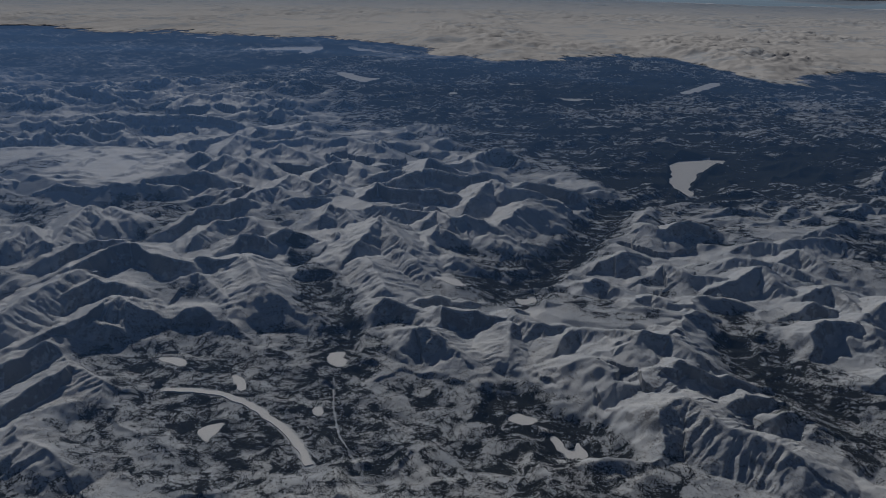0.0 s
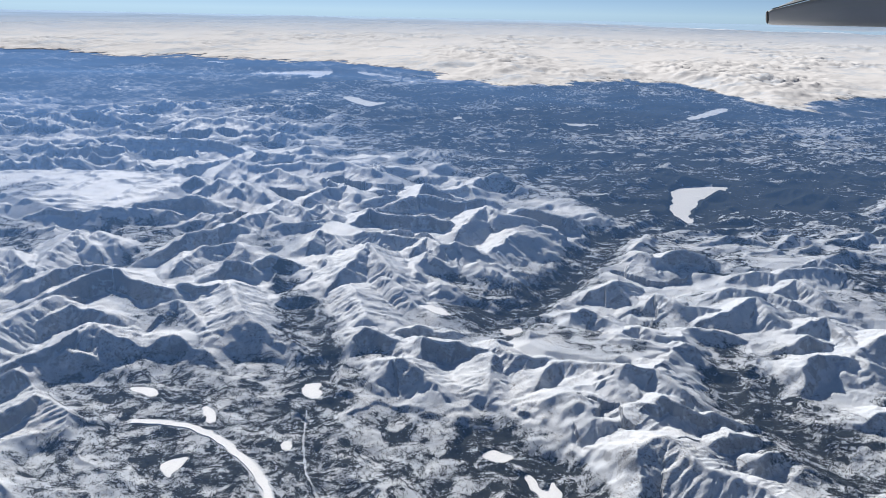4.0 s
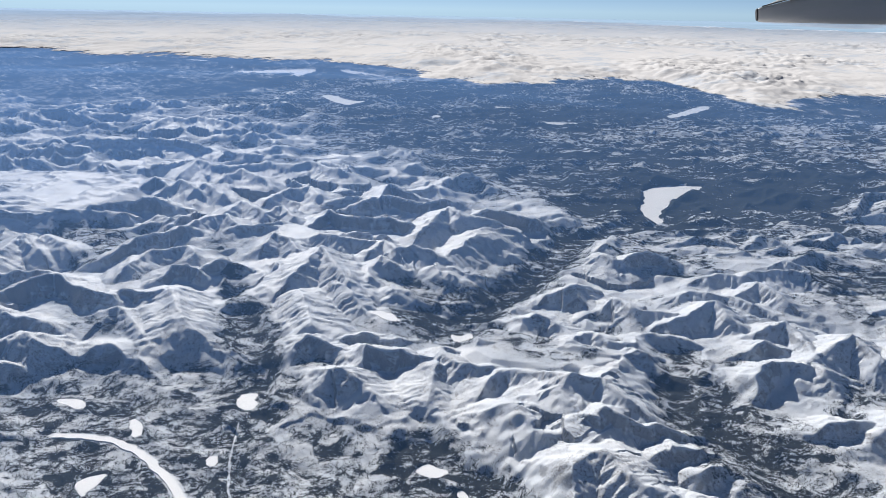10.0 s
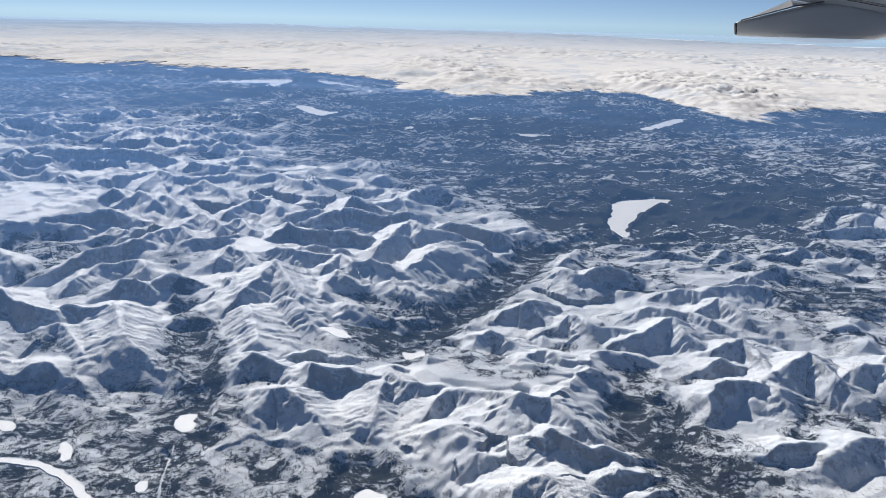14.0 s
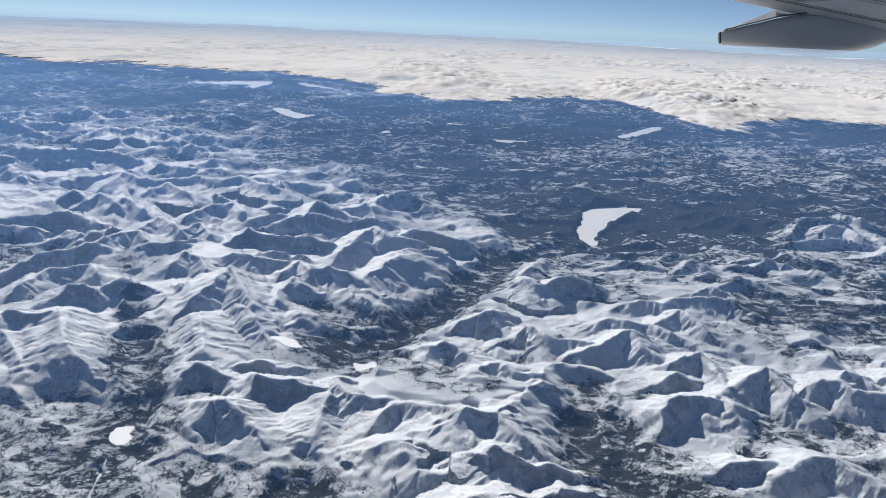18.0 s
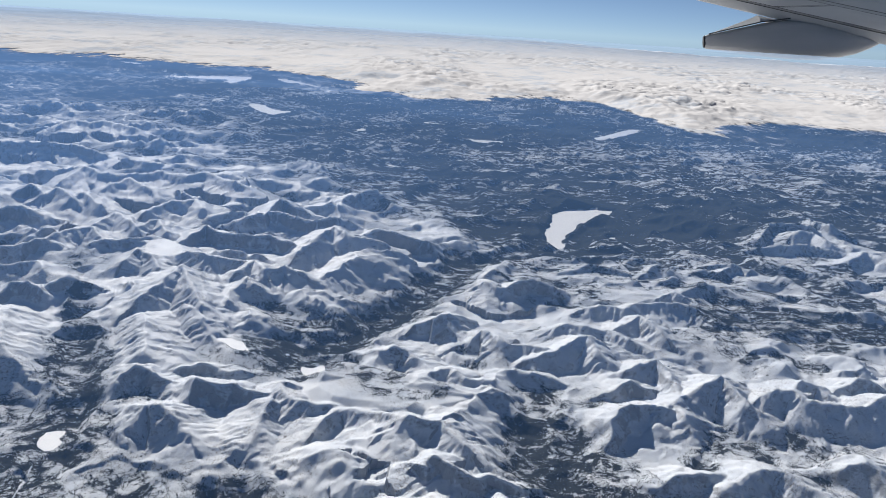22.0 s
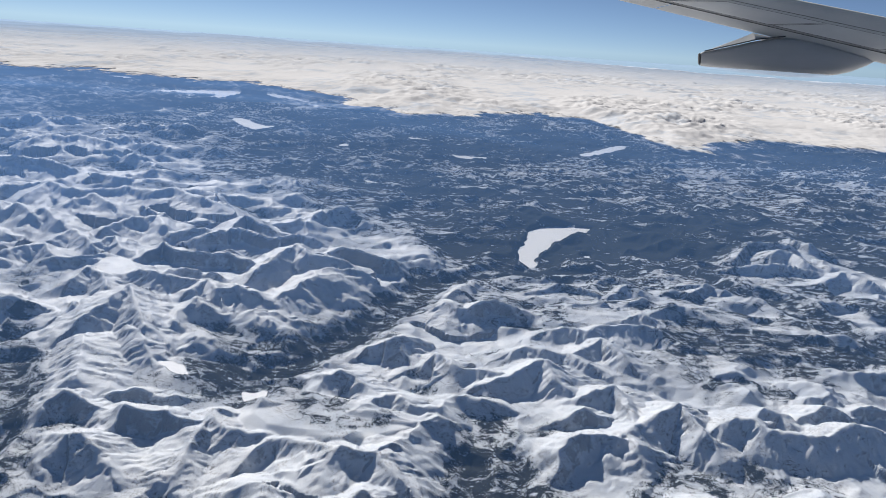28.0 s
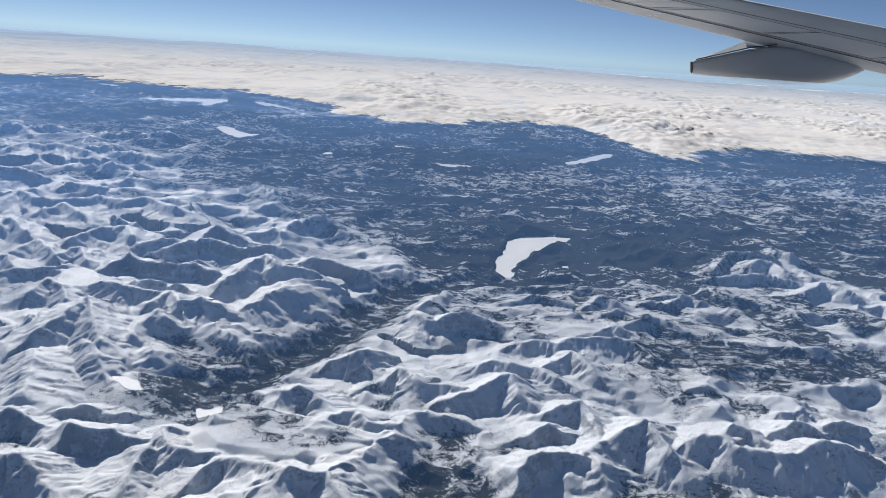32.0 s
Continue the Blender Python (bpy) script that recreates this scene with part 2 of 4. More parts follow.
def bowls(x, y, cell, seed, lean=0.5, along=(-0.2, 0.98)):
    """Ice-carved bowls with sharp crests between them: the way from the nearest bowl's middle, in cells, longer towards `along`,
    so that the walls on that side stand steep and the ones opposite fall off gently."""
    u, v = x / cell, y / cell
    iu, iv = np.floor(u).astype(np.int64), np.floor(v).astype(np.int64)
    best = np.full(x.shape, 9.0)
    for dx in (-1, 0, 1):
        for dy in (-1, 0, 1, 2):
            ca, sa = lattice(iu + dx, iv + dy, seed)
            cb, sb = lattice(iu + dx, iv + dy, seed + 50)
            du, dv = u - (iu + dx + 0.5 + 0.36 * ca), v - (iv + dy + 0.5 + 0.36 * cb)
            g = np.hypot(du, dv) * (1 + 0.25 * sa) + lean * (du * along[0] + dv * along[1]) + 0.12 * sb
            best = np.minimum(best, g)
    return best


def smooth(x, lo, hi):
    t = np.clip((x - lo) / (hi - lo), 0, 1)
    return t * t * (3 - 2 * t)


RIDGES, LAKES, PLAINS, VALLEYS = [], [], [], []
SUN_X, SUN_Y = math.sin(az), math.cos(az)


def ridge(near, far, *crest):
    """A mountain's crest line (x, y, height) and the reach of its slopes on both sides; its near side lies to the right of the line's way."""
    RIDGES.append((near, far, crest))


def lake(kind, level, *shore):
    LAKES.append((kind, level, shore))


def plain(level, *rim):
    PLAINS.append((level, rim))


def valley(level, half, density, *line):
    VALLEYS.append((level, half, density, line))


ridge(7.7, 9, (-11.4, 173.2, 1.5), (-8.3, 177.5, 4.5), (-5.6, 181.2, 7.4), (-3.2, 181.0, 7.7), (-0.2, 178.7, 7), (1.9, 176.8, 5.5), (4.5, 173.4, 4.5))
ridge(5.5, 9, (-18.0, 191.8, 4), (-16.5, 196.8, 6), (-14.0, 201.0, 7.5), (-8.6, 197.8, 6.5), (-2.8, 195.2, 5.5))
ridge(4.1, 9, (0.7, 188.3, 6), (1.6, 193.6, 7.8), (5.0, 193.5, 7.6), (9.0, 193.7, 7), (13.9, 190.5, 6.5), (16.6, 191.3, 6.2), (19.5, 196.0, 6.4))
ridge(2.7, 9, (19.5, 195.0, 6.4), (22.7, 188.5, 6.4), (27.3, 186.4, 6.3), (31.2, 186.8, 6.2))
ridge(6.0, 9, (16.3, 167.6, 2), (16.7, 172.8, 4), (17.5, 181.0, 5.5), (18.3, 188.1, 6.5))
ridge(2.7, 9, (29.0, 177.8, 4.5), (30.8, 182.0, 6), (33.1, 184.8, 6.6), (36.9, 183.8, 7), (40.5, 180.8, 7.5), (43.9, 178.3, 9), (47.4, 174.3, 10))
ridge(3.2, 9, (47.7, 174.3, 10), (51.5, 174.7, 9.5), (54.7, 175.3, 9.3), (56.4, 170.9, 8.5), (58.8, 168.1, 8))
ridge(2.7, 9, (54.6, 177.0, 8.5), (58.4, 181.4, 8.3), (62.1, 183.7, 8.3))
ridge(4.6, 9, (63.0, 188.0, 7.5), (66.5, 192.1, 8.7), (68.8, 190.4, 8), (69.9, 186.3, 7), (71.1, 185.1, 5))
ridge(2.8, 9, (63.2, 182.5, 6.5), (65.8, 182.6, 6.5), (68.7, 180.9, 6), (71.4, 178.7, 5), (73.5, 176.7, 4))
ridge(5.5, 9, (27.6, 155.8, 3), (30.9, 157.1, 5.5), (34.1, 163.5, 8.5), (36.0, 158.2, 7.5), (37.6, 156.7, 6.5), (40.4, 156.4, 5.5), (44.6, 158.6, 5))
ridge(3.5, 9, (45.0, 162.1, 6), (47.6, 160.8, 7.5), (49.9, 159.2, 8.3), (51.2, 158.6, 8))
ridge(2.2, 9, (53.1, 160.5, 9.8), (55.5, 157.9, 9), (60.0, 157.6, 7.5), (63.3, 158.9, 6.5), (68.4, 158.4, 5))
ridge(3.7, 9, (59.4, 147.4, 6), (61.4, 149.0, 6.5), (65.5, 152.1, 6), (68.5, 152.7, 4.5))
ridge(10.4, 9, (79.0, 171.2, 1.5), (84.4, 175.4, 3.5), (90.1, 181.9, 6), (94.8, 188.0, 7.2), (98.9, 190.2, 7.3), (102.7, 191.3, 7.2), (106.6, 190.8, 6.5), (110.3, 192.6, 5))
ridge(9.5, 9, (105.1, 190.2, 6), (113.8, 199.5, 6.5), (118.1, 201.6, 7.5), (124.0, 205.4, 8.2), (125.0, 201.3, 7.5), (126.2, 195.0, 6.5), (129.2, 192.4, 5.5))
ridge(5.7, 9, (93.8, 159.7, 1), (95.7, 161.3, 4), (99.1, 162.9, 5.5), (102.3, 163.8, 6), (107.3, 164.2, 5.5))
ridge(3.8, 9, (74.7, 149.4, 3), (76.2, 147.8, 4), (78.9, 144.8, 3.5), (82.4, 142.8, 2.5))
ridge(3.3, 8, (66.7, 279.2, 6), (72.4, 279.3, 7.5), (76.1, 273.3, 7), (78.7, 273.5, 6))
ridge(3.3, 8, (79.0, 273.2, 6.5), (84.1, 275.8, 8), (89.3, 277.4, 8), (94.6, 275.2, 7))
ridge(3.9, 8, (51.5, 240.4, 5.5), (54.1, 242.5, 7.5), (57.0, 241.9, 9), (58.7, 239.1, 7), (60.0, 236.0, 5.5))
ridge(3.2, 8, (64.9, 230.6, 5), (68.3, 232.4, 7), (72.0, 227.6, 7.8), (73.7, 224.1, 6.8), (80.3, 225.2, 6.5), (84.9, 224.6, 6))
ridge(3.2, 9, (41.6, 215.1, 7.9), (44.8, 217.2, 7.8), (47.7, 215.7, 7), (50.4, 213.0, 6.5), (53.5, 208.6, 6))
ridge(3.8, 9, (51.7, 201.0, 6), (55.3, 206.2, 7), (58.3, 207.1, 7), (61.1, 202.1, 6.5), (64.6, 201.7, 6.3), (69.0, 202.6, 6.5), (74.3, 207.2, 7), (78.6, 206.8, 6.5))
ridge(4.9, 9, (80.8, 218.0, 6), (86.0, 220.4, 6.8), (92.9, 225.9, 8.2), (95.8, 227.8, 8.4), (96.8, 220.5, 7), (99.5, 217.0, 6))
ridge(2.8, 8, (89.8, 239.9, 6.5), (93.6, 241.8, 6.8), (98.3, 240.4, 6.5), (104.0, 239.7, 6), (108.7, 234.1, 5.5))
ridge(3.4, 8, (103.4, 259.7, 5.5), (108.1, 260.8, 6.2), (113.8, 258.8, 6), (119.0, 263.5, 6.5), (126.1, 263.0, 6.8), (133.9, 264.1, 6.6), (139.1, 263.4, 6), (142.5, 256.5, 5.5), (148.3, 255.6, 5))
ridge(4.5, 8, (108.8, 243.9, 5.5), (116.3, 251.1, 6.8), (118.2, 246.7, 6.5), (120.7, 239.6, 5.5))
ridge(3.8, 9, (103.2, 212.4, 5.5), (106.4, 215.3, 6.8), (111.6, 217.1, 7), (113.3, 211.7, 6), (112.8, 201.8, 5.5))
ridge(3.2, 9, (97.4, 202.1, 5), (101.4, 205.4, 6), (104.1, 203.1, 5.5))
ridge(3.8, 8, (143.9, 285.7, 5), (150.4, 289.8, 6), (155.8, 288.3, 5.5), (156.5, 276.7, 5))
ridge(3.3, 8, (130.6, 276.6, 4.5), (134.9, 281.9, 6), (137.1, 278.7, 5))
ridge(2.6, 8, (107.6, 308.1, 3), (115.3, 313.0, 4), (122.9, 309.6, 4), (128.1, 305.7, 3))
ridge(3.2, 8, (134.6, 306.6, 4), (141.2, 313.6, 5.5), (144.1, 309.4, 4.5))
ridge(4.4, 8, (163.9, 320.7, 4), (172.2, 320.1, 5.5), (185.9, 330.4, 6.5), (193.5, 323.5, 5))
ridge(7.1, 8, (-25.7, 241.0, 9), (-23.4, 247.5, 10.5), (-21.3, 255.8, 12), (-19.9, 261.8, 12.5), (-17.0, 256.5, 11.5), (-12.0, 245.4, 10.5), (-7.9, 236.9, 9))
ridge(4.5, 8, (-12.9, 239.5, 8), (-9.1, 235.7, 8.5), (-6.0, 229.9, 8), (-3.1, 225.0, 6.5))
ridge(9.0, 8, (-21.7, 232.6, 8.8), (-16.8, 217.9, 8), (-14.3, 208.7, 7.6))
ridge(4.8, 8, (-2.7, 245.4, 8), (-1.9, 256.6, 9), (-0.5, 261.1, 9.5), (2.5, 256.9, 9), (4.8, 248.7, 8))
ridge(3.7, 8, (5.3, 240.6, 8), (9.0, 234.7, 7.5), (12.5, 229.1, 7), (16.5, 227.4, 6))
ridge(6.6, 8, (12.0, 241.7, 6), (14.3, 248.0, 7.5), (18.5, 257.7, 8.9), (22.1, 253.9, 8.5), (25.6, 252.8, 8), (30.7, 246.6, 6.5))
ridge(10.9, 8, (18.4, 270.6, 7), (24.1, 275.9, 8.5), (31.0, 287.2, 10.5), (35.2, 293.4, 12), (40.4, 295.4, 12), (46.1, 290.5, 10.5), (51.2, 290.3, 9), (52.8, 276.3, 7))
ridge(7.6, 8, (11.0, 294.9, 9), (14.8, 303.8, 11), (21.1, 317.9, 12.7), (25.3, 309.3, 12), (30.7, 309.4, 11), (37.0, 307.5, 10.5))
ridge(4.0, 8, (-3.9, 268.8, 10), (-0.8, 276.5, 10.8), (3.6, 267.7, 10.5), (9.0, 271.4, 10.5), (12.8, 270.0, 10))
ridge(5.1, 8, (-42.9, 295.0, 10), (-34.9, 295.8, 11), (-24.8, 283.4, 11), (-16.5, 279.6, 11), (-8.5, 277.0, 10.5), (-3.6, 275.6, 10))
ridge(5.0, 8, (-28.5, 300.1, 10), (-25.0, 312.3, 12), (-20.1, 307.6, 11.5), (-13.6, 305.8, 11), (-8.4, 306.2, 11), (-1.2, 308.8, 10.5), (5.5, 302.8, 10))
ridge(3.7, 8, (-14.4, 333.8, 11), (-3.5, 340.8, 12), (3.8, 335.4, 11), (12.0, 330.9, 11.5), (19.9, 335.5, 12))
ridge(3.9, 8, (-25.3, 338.0, 11), (-17.3, 339.5, 12), (-7.6, 335.1, 12), (-4.7, 358.6, 13), (3.0, 351.3, 11))
ridge(4.3, 9, (6.8, 218.6, 5), (9.5, 224.8, 6), (12.7, 224.1, 5.5), (15.2, 217.4, 4))
ridge(4.9, 8, (35.9, 331.7, 9), (42.5, 327.4, 9), (50.9, 320.9, 8.5), (60.1, 323.0, 7), (68.1, 332.2, 6))
ridge(5.2, 8, (-40.2, 273.0, 10), (-38.6, 283.8, 11), (-33.7, 278.7, 10.5), (-29.3, 270.4, 9))
ridge(2.6, 9, (-6.7, 204.0, 5), (-1.1, 205.7, 6), (1.8, 205.8, 6), (6.2, 204.7, 5))
ridge(10.6, 8, (-112.9, 230.3, 9), (-110.6, 238.3, 9.5), (-103.6, 240.9, 9.5), (-95.1, 238.7, 9.5), (-85.4, 230.0, 9.2), (-77.6, 224.7, 9), (-73.2, 223.6, 8.5))
ridge(4.6, 9, (-71.2, 228.4, 8.5), (-66.8, 227.3, 8.5), (-62.4, 226.1, 8.5), (-59.3, 228.7, 9), (-55.9, 225.6, 8.5))
ridge(3.4, 9, (-70.5, 212.3, 5), (-69.4, 217.6, 7), (-67.2, 217.7, 7), (-61.4, 210.2, 6), (-56.7, 203.3, 5))
ridge(4.0, 8, (-64.5, 241.5, 8), (-63.2, 248.0, 9.5), (-59.0, 248.3, 9.5), (-54.9, 246.0, 8.5))
ridge(14.0, 8, (-58.2, 230.3, 9.3), (-51.5, 215.4, 9), (-46.2, 201.6, 8.2), (-42.5, 190.5, 7), (-39.4, 182.3, 5), (-37.5, 177.8, 3))
ridge(9.3, 8, (-87.3, 263.1, 9), (-84.3, 274.9, 10.5), (-79.3, 277.1, 11), (-74.9, 281.1, 11), (-71.5, 288.9, 11))
ridge(7.2, 8, (-77.9, 250.2, 8.5), (-76.0, 262.2, 9.5), (-70.0, 265.9, 9.5), (-64.1, 267.9, 10), (-60.5, 261.8, 9))
ridge(10.9, 8, (-126.1, 267.0, 8), (-124.7, 273.8, 10), (-116.8, 267.4, 10), (-116.2, 278.0, 10), (-106.0, 268.2, 10))
ridge(5.5, 9, (-85.9, 183.2, 5), (-86.0, 191.1, 6.5), (-85.1, 198.8, 7), (-81.4, 198.4, 6.5), (-78.0, 196.7, 5))
ridge(5.5, 9, (-66.7, 192.8, 4), (-64.5, 196.3, 5.5), (-61.8, 196.4, 5.5), (-58.0, 189.9, 4))
ridge(2.7, 8, (-52.1, 251.5, 9), (-49.6, 254.0, 10.3), (-46.1, 253.1, 9))
ridge(3.0, 8, (-170.1, 359.5, 9.5), (-164.7, 363.8, 10.5), (-160.0, 364.2, 9.5))
ridge(3.2, 8, (-160.4, 370.4, 10), (-156.0, 377.6, 11), (-147.4, 375.7, 10.5), (-139.2, 371.2, 9.5))
ridge(5.0, 8, (-113.1, 359.0, 9.5), (-110.3, 369.3, 12), (-101.2, 360.1, 9.5))
ridge(5.0, 8, (-101.2, 360.1, 9.5), (-98.2, 365.4, 11.5), (-92.3, 359.8, 11), (-86.7, 353.3, 10))
ridge(4.9, 8, (-87.9, 353.2, 10), (-86.1, 361.6, 11.5), (-79.6, 354.0, 10), (-74.4, 347.8, 9))
ridge(4.5, 8, (-119.3, 321.3, 9.5), (-112.5, 326.5, 10), (-104.7, 330.0, 10.5), (-99.1, 333.5, 11), (-94.9, 331.1, 10))
ridge(4.0, 8, (-103.8, 384.3, 11), (-102.7, 407.5, 13), (-93.4, 399.0, 12.5), (-81.4, 400.0, 12), (-72.7, 403.9, 12), (-67.0, 409.5, 12.5), (-54.6, 402.8, 12), (-47.8, 411.6, 12.5), (-32.1, 398.7, 11))
ridge(3.8, 8, (-81.6, 379.8, 11), (-76.6, 391.5, 11.5), (-65.7, 378.7, 11))
ridge(4.3, 8, (-51.5, 335.6, 11), (-46.8, 347.7, 12), (-38.4, 354.3, 12), (-32.9, 342.6, 11))
ridge(4.4, 8, (-63.8, 312.5, 10.5), (-61.0, 327.5, 11.5), (-48.6, 311.7, 11), (-44.0, 321.4, 11), (-37.1, 307.9, 10))
ridge(4.3, 8, (-151.0, 314.1, 9), (-138.0, 309.8, 9), (-128.9, 313.2, 9), (-120.4, 318.5, 9), (-109.0, 317.6, 9))
ridge(4.0, 8, (-71.5, 288.9, 11), (-68.5, 299.4, 11.5), (-61.6, 304.2, 11.5), (-55.4, 296.1, 10.5))
ridge(3.9, 8, (-54.9, 294.0, 10), (-44.9, 295.0, 11), (-39.7, 299.5, 11))
ridge(3.4, 8, (-188.6, 477.3, 11), (-171.9, 476.1, 11.5), (-156.7, 479.1, 12), (-136.5, 477.4, 12), (-119.1, 462.2, 11.5))
ridge(4.1, 8, (-170.0, 546.3, 12), (-169.7, 567.9, 13), (-156.6, 562.8, 12), (-151.3, 570.8, 13), (-127.2, 552.6, 12))
ridge(7.0, 9, (131.4, 197.7, 7), (135.1, 199.2, 8.5), (138.2, 198.7, 8.5), (139.9, 195.1, 8), (144.3, 194.5, 7.5), (148.9, 193.2, 7), (154.7, 194.2, 7), (158.4, 196.7, 8), (162.0, 197.4, 8.5), (165.4, 197.3, 8))
ridge(2.3, 9, (141.3, 205.0, 6), (145.8, 207.9, 7), (149.2, 207.2, 6), (150.4, 203.8, 5.5))
ridge(2.8, 9, (162.2, 219.2, 5.5), (165.3, 222.0, 8), (167.2, 219.2, 6.5))
ridge(2.2, 9, (156.3, 207.4, 5.5), (160.8, 209.9, 7), (164.7, 210.2, 6), (166.6, 208.3, 5.5))
ridge(2.2, 9, (169.9, 211.8, 5.5), (174.8, 213.2, 7), (176.7, 211.9, 6.5))
ridge(3.0, 9, (108.3, 193.6, 6), (109.3, 188.3, 6.5), (109.9, 185.7, 5.5), (110.8, 184.3, 5))
ridge(4.5, 8, (183.5, 346.5, 2), (195.9, 349.4, 5), (206.2, 351.3, 5.5), (219.0, 355.5, 5.5), (223.6, 352.0, 5), (233.2, 347.1, 4.5))
ridge(3.8, 8, (219.6, 370.6, 6), (225.7, 375.9, 7), (230.9, 372.9, 6), (231.1, 362.4, 5))
ridge(3.9, 8, (202.7, 366.1, 5), (216.9, 388.5, 6.5), (227.6, 389.0, 7.5), (234.9, 387.1, 6.5))
ridge(3.8, 8, (179.8, 319.8, 4), (186.5, 329.3, 6), (187.1, 323.1, 4.5))
ridge(2.7, 8, (163.6, 343.5, 3), (173.6, 346.1, 4), (179.4, 342.3, 3))
ridge(3.3, 8, (144.9, 288.1, 5), (150.5, 290.8, 6), (154.0, 286.6, 5))
ridge(2.9, 8, (157.9, 312.6, 4), (162.7, 308.4, 4.5), (170.5, 318.3, 4))
ridge(2.2, 8, (138.1, 294.7, 4.5), (141.5, 296.5, 5.5), (143.7, 293.7, 4.5))
ridge(5.6, 8, (218.1, 326.4, 4), (230.2, 337.3, 6), (239.1, 345.4, 6.5), (243.2, 335.6, 6))
ridge(8.4, 9, (-105.6, 182.4, 8.5), (-105.2, 192.3, 9), (-102.3, 201.3, 9.5), (-99.5, 211.8, 9.8))
ridge(5.4, 9, (-92.9, 173.3, 7), (-88.9, 178.8, 7.5), (-86.0, 184.7, 8), (-84.1, 193.3, 8.3))
ridge(6.7, 9, (-94.0, 160.7, 6), (-91.7, 168.3, 6.5), (-87.7, 173.5, 7))
ridge(5.5, 9, (-85.8, 145.5, 5), (-84.0, 153.0, 5.5), (-80.9, 159.0, 5.8), (-79.6, 164.2, 6))
ridge(6.6, 9, (-97.1, 199.3, 8), (-93.1, 207.6, 9), (-85.9, 205.0, 8.5))
ridge(6.8, 9, (-101.5, 219.7, 9.5), (-98.5, 232.0, 9.8), (-94.0, 238.0, 9.8))
ridge(5.1, 9, (-76.5, 128.5, 4.5), (-75.5, 134.4, 5), (-74.4, 137.5, 5))
ridge(6.8, 8, (-133.4, 239.4, 8.5), (-133.0, 253.0, 10), (-121.4, 240.2, 8.5))
ridge(10.9, 8, (-120.5, 241.9, 8), (-121.3, 255.5, 9.5), (-123.0, 276.8, 10.5), (-112.1, 264.7, 9))
ridge(9.1, 9, (30.4, 130.7, 5), (37.2, 135.1, 6.5), (44.9, 142.2, 8.5), (49.8, 144.8, 9.6), (52.6, 138.6, 9), (55.4, 134.7, 8.4), (60.6, 131.9, 7.6), (65.0, 127.7, 7))
ridge(3.8, 9, (60.3, 147.6, 6.5), (64.2, 151.0, 7), (67.7, 151.1, 6))
ridge(4.5, 9, (73.2, 141.5, 3), (79.0, 145.4, 4.5), (83.0, 144.4, 4), (86.3, 140.5, 4))
ridge(3.2, 9, (67.5, 144.1, 5), (72.8, 146.7, 5.5), (75.7, 145.3, 4.5))
ridge(5.1, 9, (-83.0, 192.2, 8), (-82.6, 196.9, 8.5), (-77.8, 191.9, 7.5), (-73.1, 186.6, 6))
ridge(14.0, 9, (-84.2, 184.8, 6.5), (-77.2, 173.2, 6), (-73.4, 162.7, 5.5), (-67.0, 154.5, 4.5), (-60.4, 149.5, 3.5), (-52.3, 145.8, 2), (-48.2, 143.4, 1))
ridge(10.0, 9, (-73.6, 143.9, 6), (-77.3, 139.2, 6.3), (-72.7, 133.4, 6), (-69.1, 129.1, 5.5))
ridge(6.0, 9, (-60.8, 140.5, 3), (-55.1, 135.7, 3), (-49.2, 133.9, 2.5), (-46.9, 130.1, 2))
ridge(6.3, 9, (102.0, 157.1, 3), (108.3, 160.0, 5), (117.3, 165.8, 6.5), (121.3, 164.6, 6.3), (124.7, 159.9, 5.5), (129.3, 154.2, 5))
lake("lake", -2, (123.2, 428.1), (131.3, 433.8), (142.5, 439.1), (155.9, 438.5), (151.4, 428.6), (142.0, 419.1), (134.0, 405.8), (128.0, 397.9), (122.3, 384.2), (117.8, 373.5), (115.5, 360.3), (112.5, 354.5), (109.7, 360.0), (108.4, 375.4), (111.3, 385.9), (116.4, 398.6))
lake("pond", -2, (140.4, 382.1), (142.4, 378.7), (139.6, 369.9), (138.2, 374.1))
lake("lake", 3, (-106.3, 817.3), (-95, 825), (-70.8, 771.9), (-52.7, 775.1), (-63.8, 754), (-69.4, 734.9), (-87.8, 768.9))
lake("lake", 0, (-280.2, 1124.4), (-248.6, 1153.6), (-215.3, 1184.4), (-178.5, 1205.5), (-161.9, 1175.9), (-168.1, 1092.5), (-184.6, 1060.7), (-187.1, 1137.5), (-239.8, 1114.2))
lake("lake", 0, (-141.5, 1203.7), (-111.5, 1188.9), (-54.9, 1082), (-71.4, 1087.3), (-113.6, 1135.3))
lake("lake", 0, (-425.2, 1378.9), (-340.5, 1358.5), (-346.4, 1312.6), (-399.4, 1340.4))
lake("lake", 2, (207.3, 713.1), (223.3, 735.5), (259.5, 794.4), (267, 790.9), (254.8, 761.7), (214.1, 702.6), (204.6, 697.4))
lake("pond", 0, (5.3, 694.5), (11, 706.9), (14.8, 692.2), (8.8, 680.2))
lake("lake", 0, (23.6, 1014.7), (50.4, 997.1), (75, 958.5), (49.3, 967.4))
lake("pond", 0, (61.1, 778.9), (78.7, 768.1), (82.2, 759.7), (65.2, 761.4))
lake("pond", 0, (91.7, 674.6), (109.5, 670.2), (125.9, 672.6), (121.3, 658.4), (101.2, 658.9))
lake("pond", 0, (28.3, 538.7), (39, 530.9), (49.3, 521.2), (40.3, 520.2))
lake("pond", 0.5, (-27.2, 180.4), (-23.3, 182.4), (-22.2, 178.8), (-21, 173.8), (-24.5, 172.9))
lake("pond", 0.5, (-47.5, 144.9), (-45.3, 146.2), (-42.9, 147.1), (-43, 144.3), (-44.4, 141.8), (-44.3, 139.5), (-46.4, 141.3))
